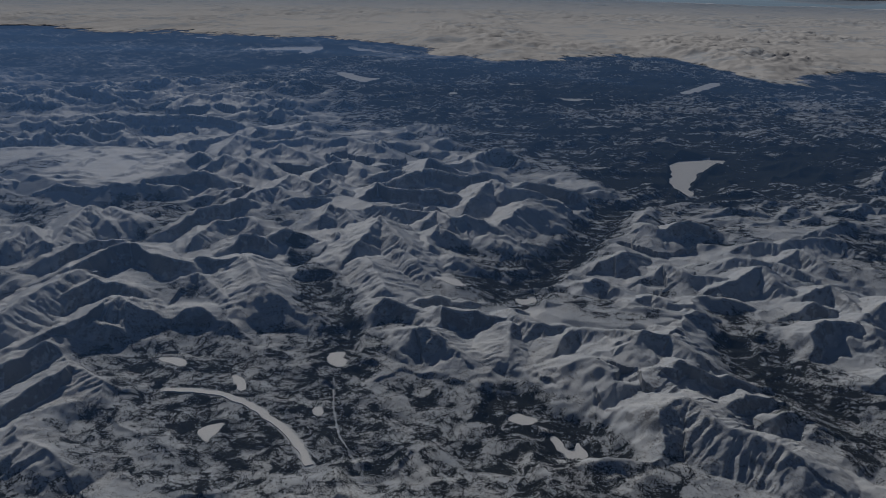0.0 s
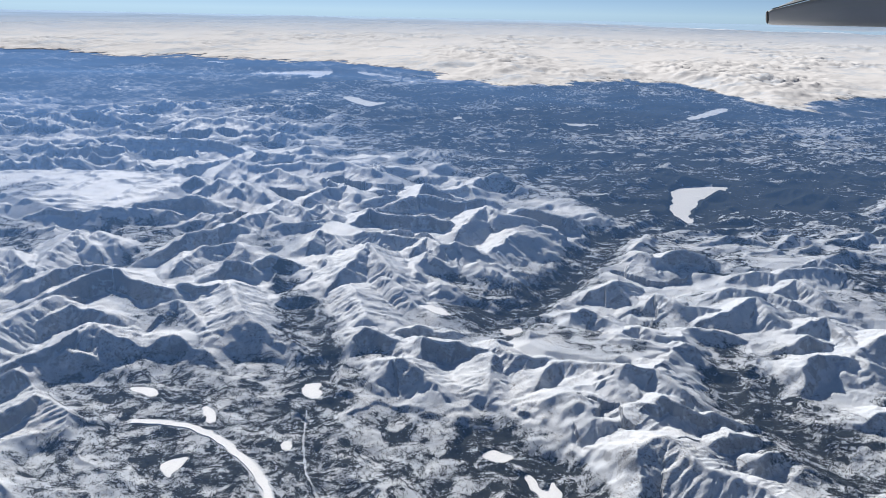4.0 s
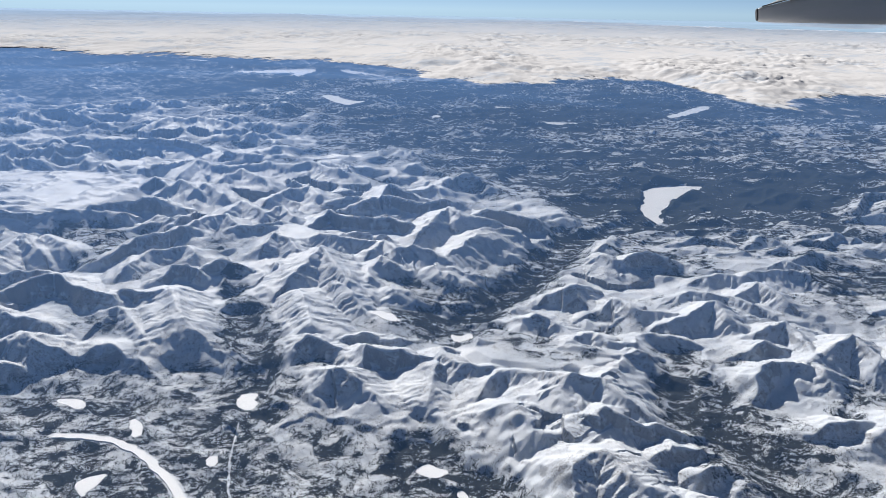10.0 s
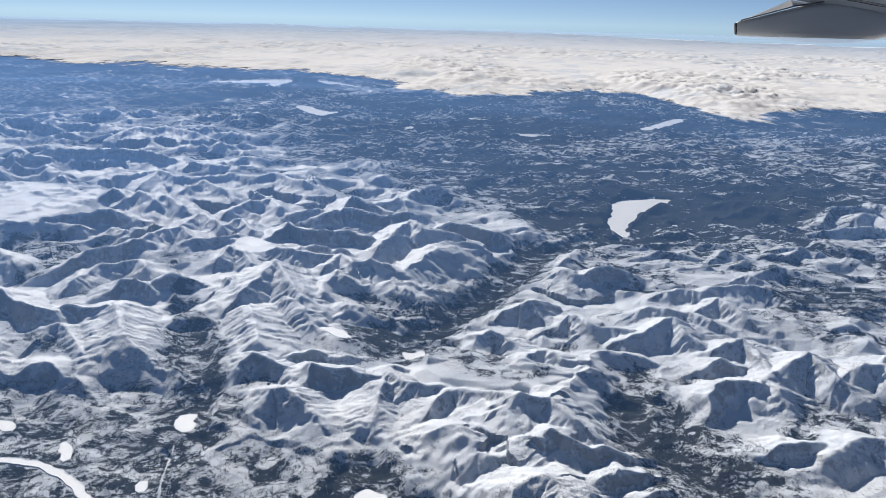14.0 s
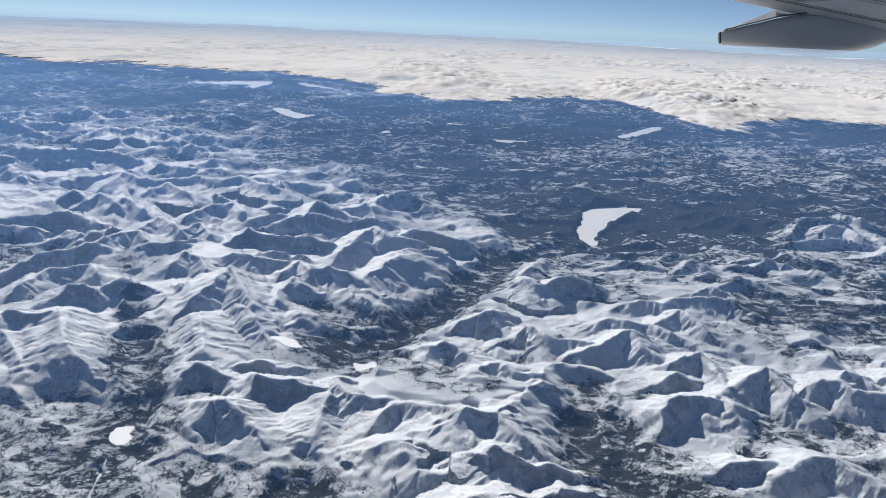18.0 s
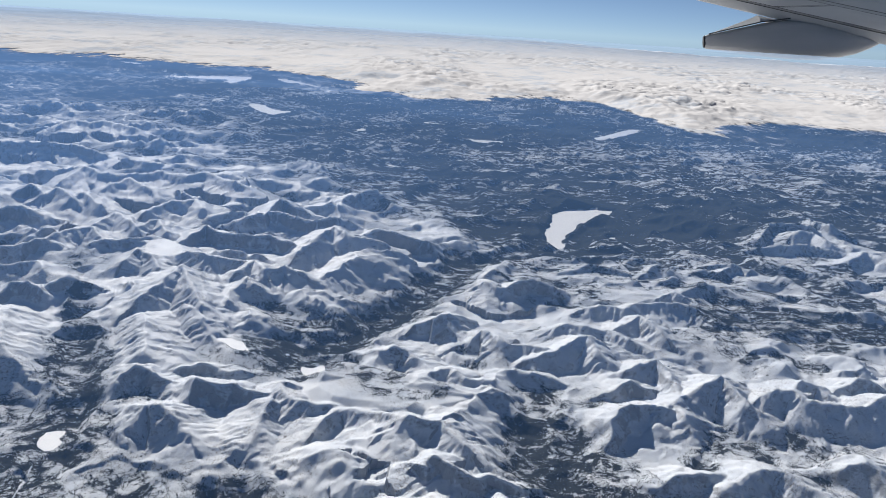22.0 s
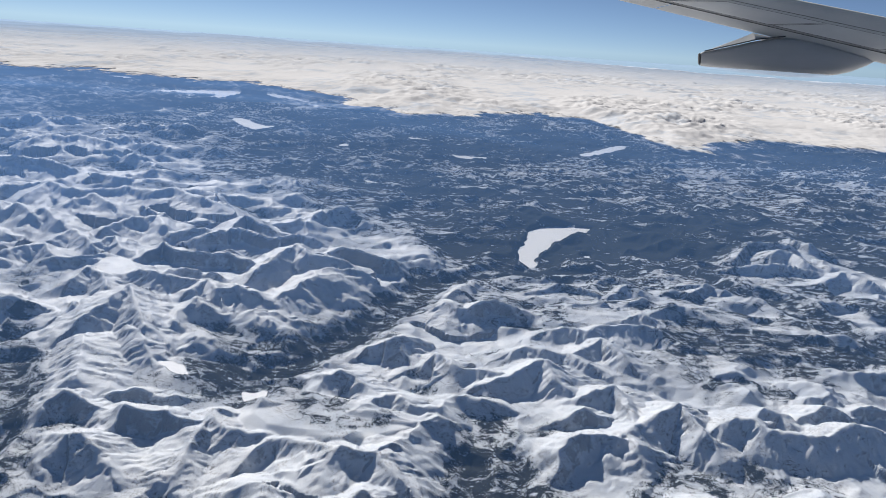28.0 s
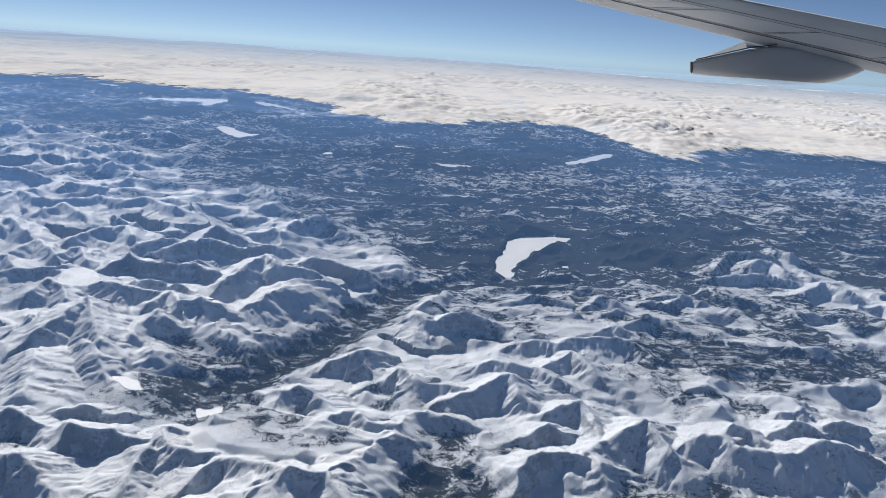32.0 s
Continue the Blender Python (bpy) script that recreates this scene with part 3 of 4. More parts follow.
lake("pond", 0.5, (-26.7, 153.7), (-24.1, 154.6), (-23.5, 151.2), (-24.9, 149.9))
lake("pond", 0, (15.2, 152.6), (18, 153.5), (22, 150.7), (18.5, 148.3), (15.5, 150.4))
lake("pond", 0, (23, 144.9), (24.8, 144.2), (25.5, 140.4), (26.6, 139.2), (28.3, 142.8), (29.5, 139), (29.6, 136.8), (26.8, 134.6), (24.4, 138.5), (23.1, 141.8))
lake("pond", 2.5, (21.6, 214.7), (24.1, 212.6), (26.9, 216.4), (27.8, 211.3), (25.2, 207), (22.6, 209.4))
lake("pond", 4.5, (-2.1, 226.3), (3.3, 225.9), (9.3, 217.6), (6.6, 217.8), (1.2, 222.4))
lake("pond", -1, (181.4, 379.4), (184.5, 378.6), (190.5, 370.5), (184.8, 370.8))
lake("pond", 0.5, (-66.9, 176.5), (-62, 177.2), (-58, 174.6), (-59.2, 171.8), (-63.4, 173.9))
lake("pond", 0.5, (-46.8, 167.5), (-45.1, 168.6), (-41.6, 162.5), (-42.9, 160.1))
lake("pond", 2, (175.8, 282.1), (183.3, 280.7), (181.8, 278.1), (175.5, 279.6))
plain(9, (-201.3, 356.9), (-174.6, 328.2), (-132.6, 310.8), (-122.5, 320.6), (-112.1, 355.5), (-126.9, 395.5), (-217.7, 386.6))
plain(6.3, (29.3, 209.9), (39.5, 207.3), (52.4, 201.8), (63.6, 196.6), (66.8, 198.2), (57, 187.9), (44.3, 188.6), (27.4, 191.2))
plain(4, (105.9, 280), (116.8, 288.9), (133.5, 287.3), (133.2, 279.2), (118.7, 269.6), (104.3, 270.6))
plain(9.5, (-40.6, 294.8), (-36.7, 302.2), (-26.6, 292.5), (-26.2, 281.5), (-35.4, 280.7))
valley(7, 3.5, 0.66, (-45.4, 250), (-38.2, 229), (-32.7, 207.7))
valley(2, 6, 0.74, (-35, 220.7), (-27.9, 198.7), (-25, 180.3))
valley(0, 7, 0.75, (-25.7, 184.5), (-24.4, 170.6), (-21.4, 153), (-16.8, 134.1))
valley(0, 13, 0.58, (-66.5, 175.2), (-52, 171.4), (-39, 167.8), (-28.4, 164.1))
valley(0, 14, 0.62, (-52.7, 155.2), (-39.8, 142.1), (-30.9, 133.5))
valley(0, 14, 0.5, (-1.4, 150.5), (4.9, 144.1), (7.4, 135.1))
valley(0, 5, 0.85, (12.3, 158.3), (17, 144.7), (22.9, 135.8))
valley(0, 5, 0.8, (29.9, 139.1), (24.6, 151.7), (16.1, 160.4))
valley(-1, 5.5, 0.95, (107.3, 337.9), (89.5, 333), (74.5, 321.6), (53.8, 279.4), (39.4, 250.7))
valley(0, 5.5, 0.92, (39, 247.8), (26.3, 227.7), (13.4, 227))
valley(1, 5, 0.9, (13.2, 224.4), (20.4, 216.3), (28.5, 210.9))
valley(2, 5, 0.62, (79.5, 196.2), (77.6, 178.5), (78.7, 165.6))
valley(1, 8, 0.9, (79.6, 167.6), (82.3, 158), (85, 146.1), (87.1, 140))
valley(1, 9, 0.7, (155.2, 274.8), (174.5, 273.5), (189.5, 260.7), (207.2, 252.7))
valley(0, 8, 0.8, (185.6, 323.4), (200.1, 310.3), (207.1, 280.4), (215.5, 266.3))
valley(2, 5, 0.5, (77.9, 203.3), (78.6, 187.7), (77.7, 175.9))
valley(3, 3, 0.5, (139.9, 231.6), (149.9, 229.9), (157.3, 222.7))
valley(0, 6, 0.4, (-44.5, 191.3), (-32.7, 181.7))
valley(1, 8, 0.42, (-69.9, 142.2), (-60.5, 136.4), (-51.6, 130.3))
valley(5, 4, 0.45, (-113.9, 315.5), (-98.1, 284.3), (-96.6, 262.6))
valley(3, 6, 0.55, (8.3, 247.8), (18.8, 236.1), (34.9, 249.5))
valley(0.5, 5, 0.8, (73.1, 183.6), (76.1, 171.6), (81.5, 162.3), (88.3, 152.9), (93.2, 144.5))
valley(1, 4, 0.7, (82.0, 187.3), (82.0, 178.8), (81.2, 168.5))
valley(2, 4, 0.6, (159.4, 245.8), (167.9, 242.6), (180.7, 248.2), (192.7, 245.4))
valley(3, 4, 0.55, (137.2, 182.8), (142.4, 178.6), (146.3, 172.5))
valley(2, 7, 0.95, (146.9, 262.1), (166.1, 257.5), (183.6, 257.4), (202.6, 254.2))
valley(2.5, 5, 0.72, (170.9, 296.5), (190.2, 290.4), (205.2, 281.3))
valley(0, 9, 0.9, (168.6, 382.8), (175.3, 349.4), (181.0, 333.0))
valley(0, 6, 0.85, (141.0, 354.1), (147.5, 342.7), (152.5, 328.2))
valley(2, 6, 0.8, (212.6, 328.2), (226.1, 319.7), (232.0, 304.0))
valley(-2, 6, 0.8, (109.1, 348.8), (115.9, 355.1), (126.6, 375.3), (137.8, 397.9))
# forest cover added here to stand in for shade on a dim stretch
valley(2, 4, 0.55, (107.1, 174.7), (120.5, 179.9), (127.8, 174.6))
EDGE = [(-411, 850.8), (-239.8, 740.8), (-111, 640.3), (-5.3, 505), (36.3, 441.8), (66.8, 394.4), (81.1, 340), (89.3, 313.9), (116.7, 324.5), (151.1, 331.6), (183.9, 363.8), (229.2, 409.6)]
EDGE_R = [(79, 311.6), (108.7, 322.4), (146.6, 329.3), (205.4, 396.7), (251.8, 425), (274.1, 365.7)]
CLOUD_EDGE = [(-960.2, 1505.6), (-784.8, 1465.2), (-588.1, 1400.3), (-421.2, 1353), (-197.4, 1272), (-70.7, 1180.8), (-18, 1023), (72.7, 926.3), (139, 954.5), (199.9, 1005.9), (264.3, 1020.1), (300, 874.9), (335.3, 800.1), (383.8, 850.4), (464.4, 876.4)]
CLOUD_EDGE_R = [(336.4, 847.5), (360.8, 788.8), (391.9, 811.6), (492.9, 854.2), (553.1, 825.5)]
RIVER = [(-59.9, 161.2), (-53.6, 161), (-46.4, 159.3), (-39.6, 154.9), (-34.7, 149.8), (-28.9, 143.3), (-23.4, 132.3)]
ROAD = [(-23.5, 168), (-21.8, 154.3), (-19.1, 142.5), (-14.5, 132.3)]

# the fan of the land: fine where the flight passes, coarse behind and beside it
def ladder(start, end, growth):
    out = [start]
    while out[-1] < end:
        out.append(out[-1] * (1 + growth))
    return out


ROWS_Y = np.array([-1400, -1100, -900, -700, -540, -420, -330, -260, -200, -160] + list(np.linspace(-130, 103, 60)) + ladder(106, 330, 0.0024) + ladder(331.2, 900, 0.0038) + ladder(906, 3800, 0.012))
COLS_S = np.array([-9, -6, -4.5, -3.4, -2.7, -2.2, -1.8, -1.5, -1.3, -1.15, -1.06] + list(np.linspace(-1, 1, 1120)) + [1.06, 1.15, 1.3, 1.5, 1.8, 2.2, 2.7, 3.4, 4.5, 6, 9])


def fan(rows, cols):
    yy = np.maximum(rows, 106.0)
    left, right = -25 - 0.60 * yy, 78 + 0.66 * (yy - 39)
    mid, half = (left + right) / 2, (right - left) / 2
    x = mid[:, None] + half[:, None] * cols[None, :]
    return x, np.repeat(rows[:, None], len(cols), 1)


def line_distance(x, y, pts):
    """Distance to a polyline, signed (+ to the right of its way), and the place along it as a running index."""
    best, side, where = np.full(x.shape, 1e9), np.ones(x.shape), np.zeros(x.shape)
    for i in range(len(pts) - 1):
        ax, ay, bx, by = pts[i][0], pts[i][1], pts[i + 1][0], pts[i + 1][1]
        dx, dy = bx - ax, by - ay
        t = np.clip(((x - ax) * dx + (y - ay) * dy) / (dx * dx + dy * dy), 0, 1)
        d = np.hypot(x - ax - t * dx, y - ay - t * dy)
        s = np.where((x - ax) * dy - (y - ay) * dx > 0, 1.0, -1.0)
        nearer = d < best
        best, side, where = np.where(nearer, d, best), np.where(nearer, s, side), np.where(nearer, i + t, where)
    return best, side, where


def inside(x, y, poly):
    hit = np.zeros(x.shape, bool)
    for i in range(len(poly)):
        (ax, ay), (bx, by) = poly[i - 1], poly[i]
        cross = (ay > y) != (by > y)
        hit ^= cross & (x < (bx - ax) * (y - ay) / (by - ay + 1e-12) + ax)
    return hit


def round_off(poly, times=2):
    for _ in range(times):
        out = []
        for i in range(len(poly)):
            (ax, ay), (bx, by) = poly[i - 1], poly[i]
            out += [(ax * 0.75 + bx * 0.25, ay * 0.75 + by * 0.25), (ax * 0.25 + bx * 0.75, ay * 0.25 + by * 0.75)]
        poly = out
    return poly


def shoreline(shore):
    """The lake's outline with small bays and points along it."""
    out, poly = [], round_off(list(shore), 1)
    size = math.sqrt(max(p[0] for p in poly) - min(p[0] for p in poly)) * 0.16
    for i in range(len(poly)):
        (ax, ay), (bx, by) = poly[i - 1], poly[i]
        for k in range(5):
            t = k / 5
            px, py = ax + (bx - ax) * t, ay + (by - ay) * t
            n = noise.noise((px * 0.5 / size * 0.3, py * 0.5 / size * 0.3, 3.7)), noise.noise((px * 0.5 / size * 0.3, py * 0.5 / size * 0.3, 8.1))
            out.append((px + n[0] * size * 2, py + n[1] * size * 2))
    return out


def box_of(x, y, pts, margin):
    px, py = [p[0] for p in pts], [p[1] for p in pts]
    return (x > min(px) - margin) & (x < max(px) + margin) & (y > min(py) - margin) & (y < max(py) + margin)


def edge_distance(x, y):
    """Metres north of the line where the high mountains end and the wooded low country begins."""
    pts = sorted(EDGE + EDGE_R[3:])
    ex, ey = [p[0] for p in pts], [p[1] for p in pts]
    return y - np.interp(x, ex, ey)


def land(x, y):
    """Heights, forest cover, the number of the mountain that owns each place (-1: none) and the foot level."""
    wx, wy = x + 5 * fbm(x, y, 30, 2, 90), y + 5 * fbm(x, y, 30, 2, 95)
    past = edge_distance(wx, wy)
    left = smooth(-x, -20, 150)
    high = 1 - smooth(past + (18 + 30 * left) * fbm(x, y, 90, 4, 8, 0.6) + 75 * left * fbm(x, y * 0.7, 260, 3, 9, 0.6), -55 - 70 * left, 45 + 70 * left)
    high = high * (1 - smooth(y, 720, 900))
    far = smooth(y, 280, 700)
    foot = high * (2.2 + 4.0 * np.exp(-((x + 38) / 75) ** 2 - ((y - 290) / 55) ** 2) + 0.8 * np.exp(-((x + 60) / 60) ** 2 - ((y - 225) / 45) ** 2) + 3.0 * smooth(-x, 90, 200) * (1 - smooth(y, 420, 650))) + 1.2 * fbm(x, y, 90, 3, 11)
    vx, vy = x + 3.5 * fbm(x, y, 17, 3, 97), y + 3.5 * fbm(x, y, 17, 3, 99)
    crags = 10.5 * np.maximum(bowls(vx, vy, 25, 21) - 0.06, -0.04) - 2.6
    small = bowls(vx * 0.8 + vy * 0.6, vy * 0.8 - vx * 0.6, 11.5, 23, 0.45, (-0.75, 0.66))
    crags += 2.8 * (np.maximum(small - 0.05, 0) - 0.22) 
    crags += (0.35 + 2.1 * smooth(crags, 0.6, 3.5)) * bowls(wx, wy, 4.6, 25, 0.4)
    crags *= (1.0 + 0.22 * smooth(y, 300, 430) - 0.1 * smooth(y, 500, 700)) * (0.75 + 0.45 * smooth(fbm(x, y, 110, 2, 27), -0.5, 0.5))
    hills = ridged(wx, wy, 44, 5, 41, 0.5) - 0.8
    hills = np.where(hills > 0, hills, hills * 0.4)
    rough = high * crags + (1 - high) * (hills * 3.6 + 1.5 * fbm(x, y, 140, 2, 61))
    top = np.full(x.shape, -1e9)
    grip, owner = np.zeros(x.shape), np.full(x.shape, -1)
    wob = 1 + 0.22 * fbm(x, y, 14, 2, 71)
    for k, (near, far_reach, crest) in enumerate(RIDGES):
        m = box_of(x, y, crest, 2.4 * max(near, far_reach) + 8)
        if not m.any():
            continue
        jx, jy = x[m] + 0.5 * fbm(x[m], y[m], 5, 3, 100 + k, 0.6), y[m] + 0.5 * fbm(x[m], y[m], 5, 3, 200 + k, 0.6)
        d, side, where = line_distance(jx, jy, crest)
        d = np.sqrt(d * d + 0.03) - 0.17
        d = np.maximum(d, 0)
        tent = 1.1 * (0.36 - np.abs(perlin((jx * SUN_Y - jy * SUN_X) / 6.5 + 0.37 * k, np.full(jx.shape, 0.31 * k), 300 + k))) + 0.25 * fbm(x[m], y[m], 5, 2, 320 + k)
        peak = np.interp(where, range(len(crest)), [c[2] for c in crest]) + tent
        reach = np.where(side > 0, 2 * near + 5, far_reach * 1.7) * wob[m]
        f = np.clip(1 - d / reach, 0, 1)
        drop = np.maximum(peak - foot[m], 1.0)
        wall = np.minimum(drop / near, 0.6)
        # the wall away from the sun is one plane hung from the crest, where the crest runs across the light
        cu, cv = [p[0] * SUN_Y - p[1] * SUN_X for p in crest], [p[0] * SUN_X + p[1] * SUN_Y for p in crest]
        if all(cu[i + 1] - cu[i] > 0.45 * abs(cv[i + 1] - cv[i]) for i in range(len(cu) - 1)):
            u, v = jx * SUN_Y - jy * SUN_X, jx * SUN_X + jy * SUN_Y
            off = np.maximum(np.maximum(cu[0] - u, u - cu[-1]), 0)
            fall = np.maximum(np.interp(u, cu, cv) - v, 0)
            fall = np.sqrt(fall * fall + (0.5 * off) ** 2)
            hung = np.interp(u, cu, [c[2] for c in crest]) + tent
            side = np.where(np.interp(u, cu, cv) - v > 0, 1.0, -1.0)
            peak = np.where(side > 0, hung, peak)
            dn = np.where(side > 0, fall, d)
            wall = np.clip(drop / near, 0.8, 1.05)
        else:
            dn = d
        near_side = wall * np.minimum(dn, 1.15 * near) + 0.24 * np.maximum(dn - 1.15 * near, 0)
        far_side = np.minimum(drop / far_reach, 0.42) * d
        steps = [math.hypot(crest[i + 1][0] - crest[i][0], crest[i + 1][1] - crest[i][1]) for i in range(len(crest) - 1)]
        along = np.interp(where, range(len(crest)), np.concatenate([[0], np.cumsum(steps)]))
        chute = np.abs(perlin((along + 1.5 * fbm(x[m], y[m], 9, 2, 480 + k)) / np.where(side > 0, 2.5, 1.7) + 0.5 * side, d / 16 + 40 * side, 500 + k)) + 0.5 * np.abs(perlin(along / 1.2, d / 9 + 60 * side, 540 + k))
        h = peak - np.where(side > 0, near_side, far_side) - np.where(side > 0, 0.65, 0.42) * chute * smooth(d, 0.1, 1.6)
        h = np.where(f > 0, h, -1e9)
        better = h > top[m]
        top[m] = np.where(better, h, top[m])
        grip[m] = np.maximum(grip[m], smooth(f, 0.0, 0.35))
        own = owner[m]
        own[better & (f > 0.2)] = k
        owner[m] = own
    gully = worn(x, y * 1.2, 10, 5, 131, 0.55)
    z = foot + rough * (1 - 0.85 * grip)
    owner = np.where(top > z - 0.3, owner, -1)
    z = np.maximum(z, top)
    z += (0.3 + 0.25 * grip) * high * gully
    slant = x * 0.8 + y * 0.6
    wooded = smooth(past + (18 + 30 * left) * fbm(x, y, 90, 4, 8, 0.6) + 30 * fbm(x, y, 40, 4, 163, 0.6), -75, 10)
    forest = np.maximum(1 - high, 0.8 * wooded) * np.clip(0.98 + 0.6 * fbm(x, y * 0.6, 120, 4, 151, 0.6) + 0.6 * fbm(slant * 0.5, y, 10, 4, 157, 0.85) - 0.13 * np.maximum(z - 2.0, 0), 0.05, 1.5)
    low = 1 - smooth(z - foot, 0.2, 3.0)
    forest = np.maximum(forest, high * low * np.clip(0.16 + 0.08 * far + 0.5 * fbm(x, y, 45, 4, 161, 0.65), 0, 0.6))
    forest *= 1 - 0.45 * smooth(y, 500, 620) * (1 - smooth(y, 700, 900)) * smooth(fbm(x, y, 80, 3, 155), -0.1, 0.4)
    # birch on the hillside past the long valley stands thinner, the plain round the large lake is closed spruce
    thin = np.exp(-((x - 75) / 75) ** 2 - ((y - 450) / 70) ** 2)
    band = np.exp(-((y - 690 - 0.25 * x) / 75) ** 2) * smooth(x, -120, 40)
    closed = np.exp(-((x - 190) / 90) ** 2 - ((y - 400) / 70) ** 2)
    forest = forest * (1 - 0.5 * thin * (0.6 + 0.8 * fbm(x, y, 30, 3, 167))) + (1.1 * closed + 0.8 * band) * (1 - high)
    for level, half, density, line in VALLEYS:
        m = box_of(x, y, line, 2.6 * half + 24)
        if not m.any():
            continue
        d, _, _ = line_distance(x[m] + 4.2 * fbm(x[m], y[m], 18, 4, 171), y[m] + 4.2 * fbm(x[m], y[m], 18, 4, 175), line)
        w = 1 - smooth(d, half * 0.5, half * (2.6 if density > 0.88 else 1.9))
        floor = level + 0.4 * fbm(x[m], y[m], 9, 4, 181)
        z[m] = np.minimum(z[m], floor + (0.15 if half > 9 else 0.4) * np.maximum(d - 0.45 * half, 0) + (0.5 if half > 9 else 0.1) * np.maximum(d - 1.05 * half, 0) + 0.08 * z[m])
        forest[m] = np.maximum(forest[m], w * density - 0.05 * np.maximum(z[m] - level - 2.5, 0))
        own = owner[m]
        own[w > 0.55] = -1
        owner[m] = own
    for level, rim in PLAINS:
        rim = round_off(list(rim), 1)
        m = box_of(x, y, rim, 10)
        d, _, _ = line_distance(x[m], y[m], rim + rim[:1])
        d = np.where(inside(x[m], y[m], rim), 0.0, d)
        w = 1 - smooth(d, 0, 5)
        z[m] = np.clip(z[m], level - 0.45 * d, level + 0.5 * d) + (0.3 * fbm(x[m], y[m], 12, 3, 191) + np.maximum(ridged(x[m], y[m] * 1.4, 26, 3, 197, 0.4) - 1.0, 0) * (2.6 if len(rim) > 13 else 1.0)) * w
        own = owner[m]
        own[w > 0.5] = -1
        owner[m] = own
    for kind, level, shore in LAKES:
        shore = shoreline(shore)
        size = max(max(p[0] for p in shore) - min(p[0] for p in shore), 6)
        bank = min(4.0, 0.12 * size + 0.6)
        m = box_of(x, y, shore, 3 * bank + 8)
        if not m.any():
            continue
        d, _, _ = line_distance(x[m], y[m], shore + shore[:1])
        wet = inside(x[m], y[m], shore)
        w = np.where(wet, 1.0, 1 - smooth(d, 0, 2.5 * bank))
        z[m] = np.minimum(z[m], level + 0.05 + 0.8 * d)
        z[m] = np.where(wet, level - 0.25, np.maximum(z[m], level + 0.02 - 0.25 * np.maximum(d - bank, 0)))
        forest[m] = np.where(wet, 0, forest[m])
        own = owner[m]
        own[w > 0.3] = -1
        owner[m] = own
    d, _, _ = line_distance(x, y, RIVER)
    forest *= smooth(d + 0.5 * fbm(x, y, 4, 2, 195), 0.8, 1.4)
    z = np.where(d < 5, 0.32 + (z - 0.32) * smooth(d, 1.6, 4.5), z)
    d, _, _ = line_distance(x, y, ROAD)
    forest *= smooth(d, 0.1, 0.25)
    return z, forest, owner, foot


LX, LY = fan(ROWS_Y, COLS_S)
LZ, FOREST, OWNER, FOOT = land(LX, LY)
NR, NC = LX.shape
POINTS = np.stack([LX, LY, LZ], -1).reshape(-1, 3).astype(np.float32)
ids = np.arange(NR * NC).reshape(NR, NC)
QUADS = np.stack([ids[:-1, :-1], ids[:-1, 1:], ids[1:, 1:], ids[1:, :-1]], -1).reshape(-1, 4)
gu = np.stack([LX[:, 2:] - LX[:, :-2], LY[:, 2:] - LY[:, :-2], LZ[:, 2:] - LZ[:, :-2]], -1)
gu = np.concatenate([gu[:, :1], gu, gu[:, -1:]], 1)
P3 = POINTS.reshape(NR, NC, 3).astype(np.float64)
gv = P3[2:] - P3[:-2]
gv = np.concatenate([gv[:1], gv, gv[-1:]], 0)
NORMALS = np.cross(gu, gv)
NORMALS /= np.linalg.norm(NORMALS, axis=-1, keepdims=True)
NORMALS = NORMALS.reshape(-1, 3)


def sheet(name, points, quads, material, normals=None, **values):
    me = bpy.data.meshes.new(name)
    me.vertices.add(len(points))
    me.vertices.foreach_set("co", np.ascontiguousarray(points, np.float32).ravel())
    me.loops.add(4 * len(quads))
    me.loops.foreach_set("vertex_index", np.ascontiguousarray(quads, np.int32).ravel())
    me.polygons.add(len(quads))
    me.polygons.foreach_set("loop_start", np.arange(0, 4 * len(quads), 4, dtype=np.int32))
    me.polygons.foreach_set("use_smooth", np.ones(len(quads), bool))
    me.update(calc_edges=True)
    for key, v in values.items():
        me.attributes.new(key, "FLOAT", "POINT").data.foreach_set("value", np.ascontiguousarray(v, np.float32))
    if normals is not None:
        me.normals_split_custom_set_from_vertices(np.ascontiguousarray(normals, np.float32))
    me.materials.append(material)
    return new(name, me)


own_q = OWNER.reshape(-1)[QUADS]
quad_owner = np.where((own_q == own_q[:, :1]).all(1), own_q[:, 0], -1)
count = np.bincount(quad_owner + 1, minlength=len(RIDGES) + 1)
quad_owner = np.where(count[quad_owner + 1] > 60, quad_owner, -1)          # scraps stay with the ground
sunk = POINTS.copy()
held = np.zeros(len(POINTS), bool)
held[QUADS[quad_owner < 0].ravel()] = True          # places that the ground keeps
sunk[~held, 2] = np.minimum(sunk[~held, 2] - 0.5, FOOT.reshape(-1)[~held] * 0.5 - 1.0)
ground = tagged(sheet("ground", sunk, QUADS, GROUND_MAT, NORMALS, forest=FOREST.reshape(-1)),
                "snowy valleys and dark wooded low country under the flight", "ground", kind="structure")


def mountain(k, q):
    used, inv = np.unique(q, return_inverse=True)
    ob = sheet("mountain", POINTS[used], inv.reshape(-1, 4), MOUNTAIN_MAT, NORMALS[used], forest=FOREST.reshape(-1)[used])
    near, far_reach, crest = RIDGES[k]
    tall = max(c[2] for c in crest)
    long = math.hypot(crest[-1][0] - crest[0][0], crest[-1][1] - crest[0][1])
    shape = "long snow-covered ridge" if long > 25 else "pointed snow-covered peak" if tall > 8.5 else "low rounded snowy hill"
    lit = "with a steep shaded face" if near < 8 else "with broad bluish shaded slopes"
    tagged(ob, f"{shape} {lit}, rising from the snowfields", "mountain", "snowy mountains")
    return ob


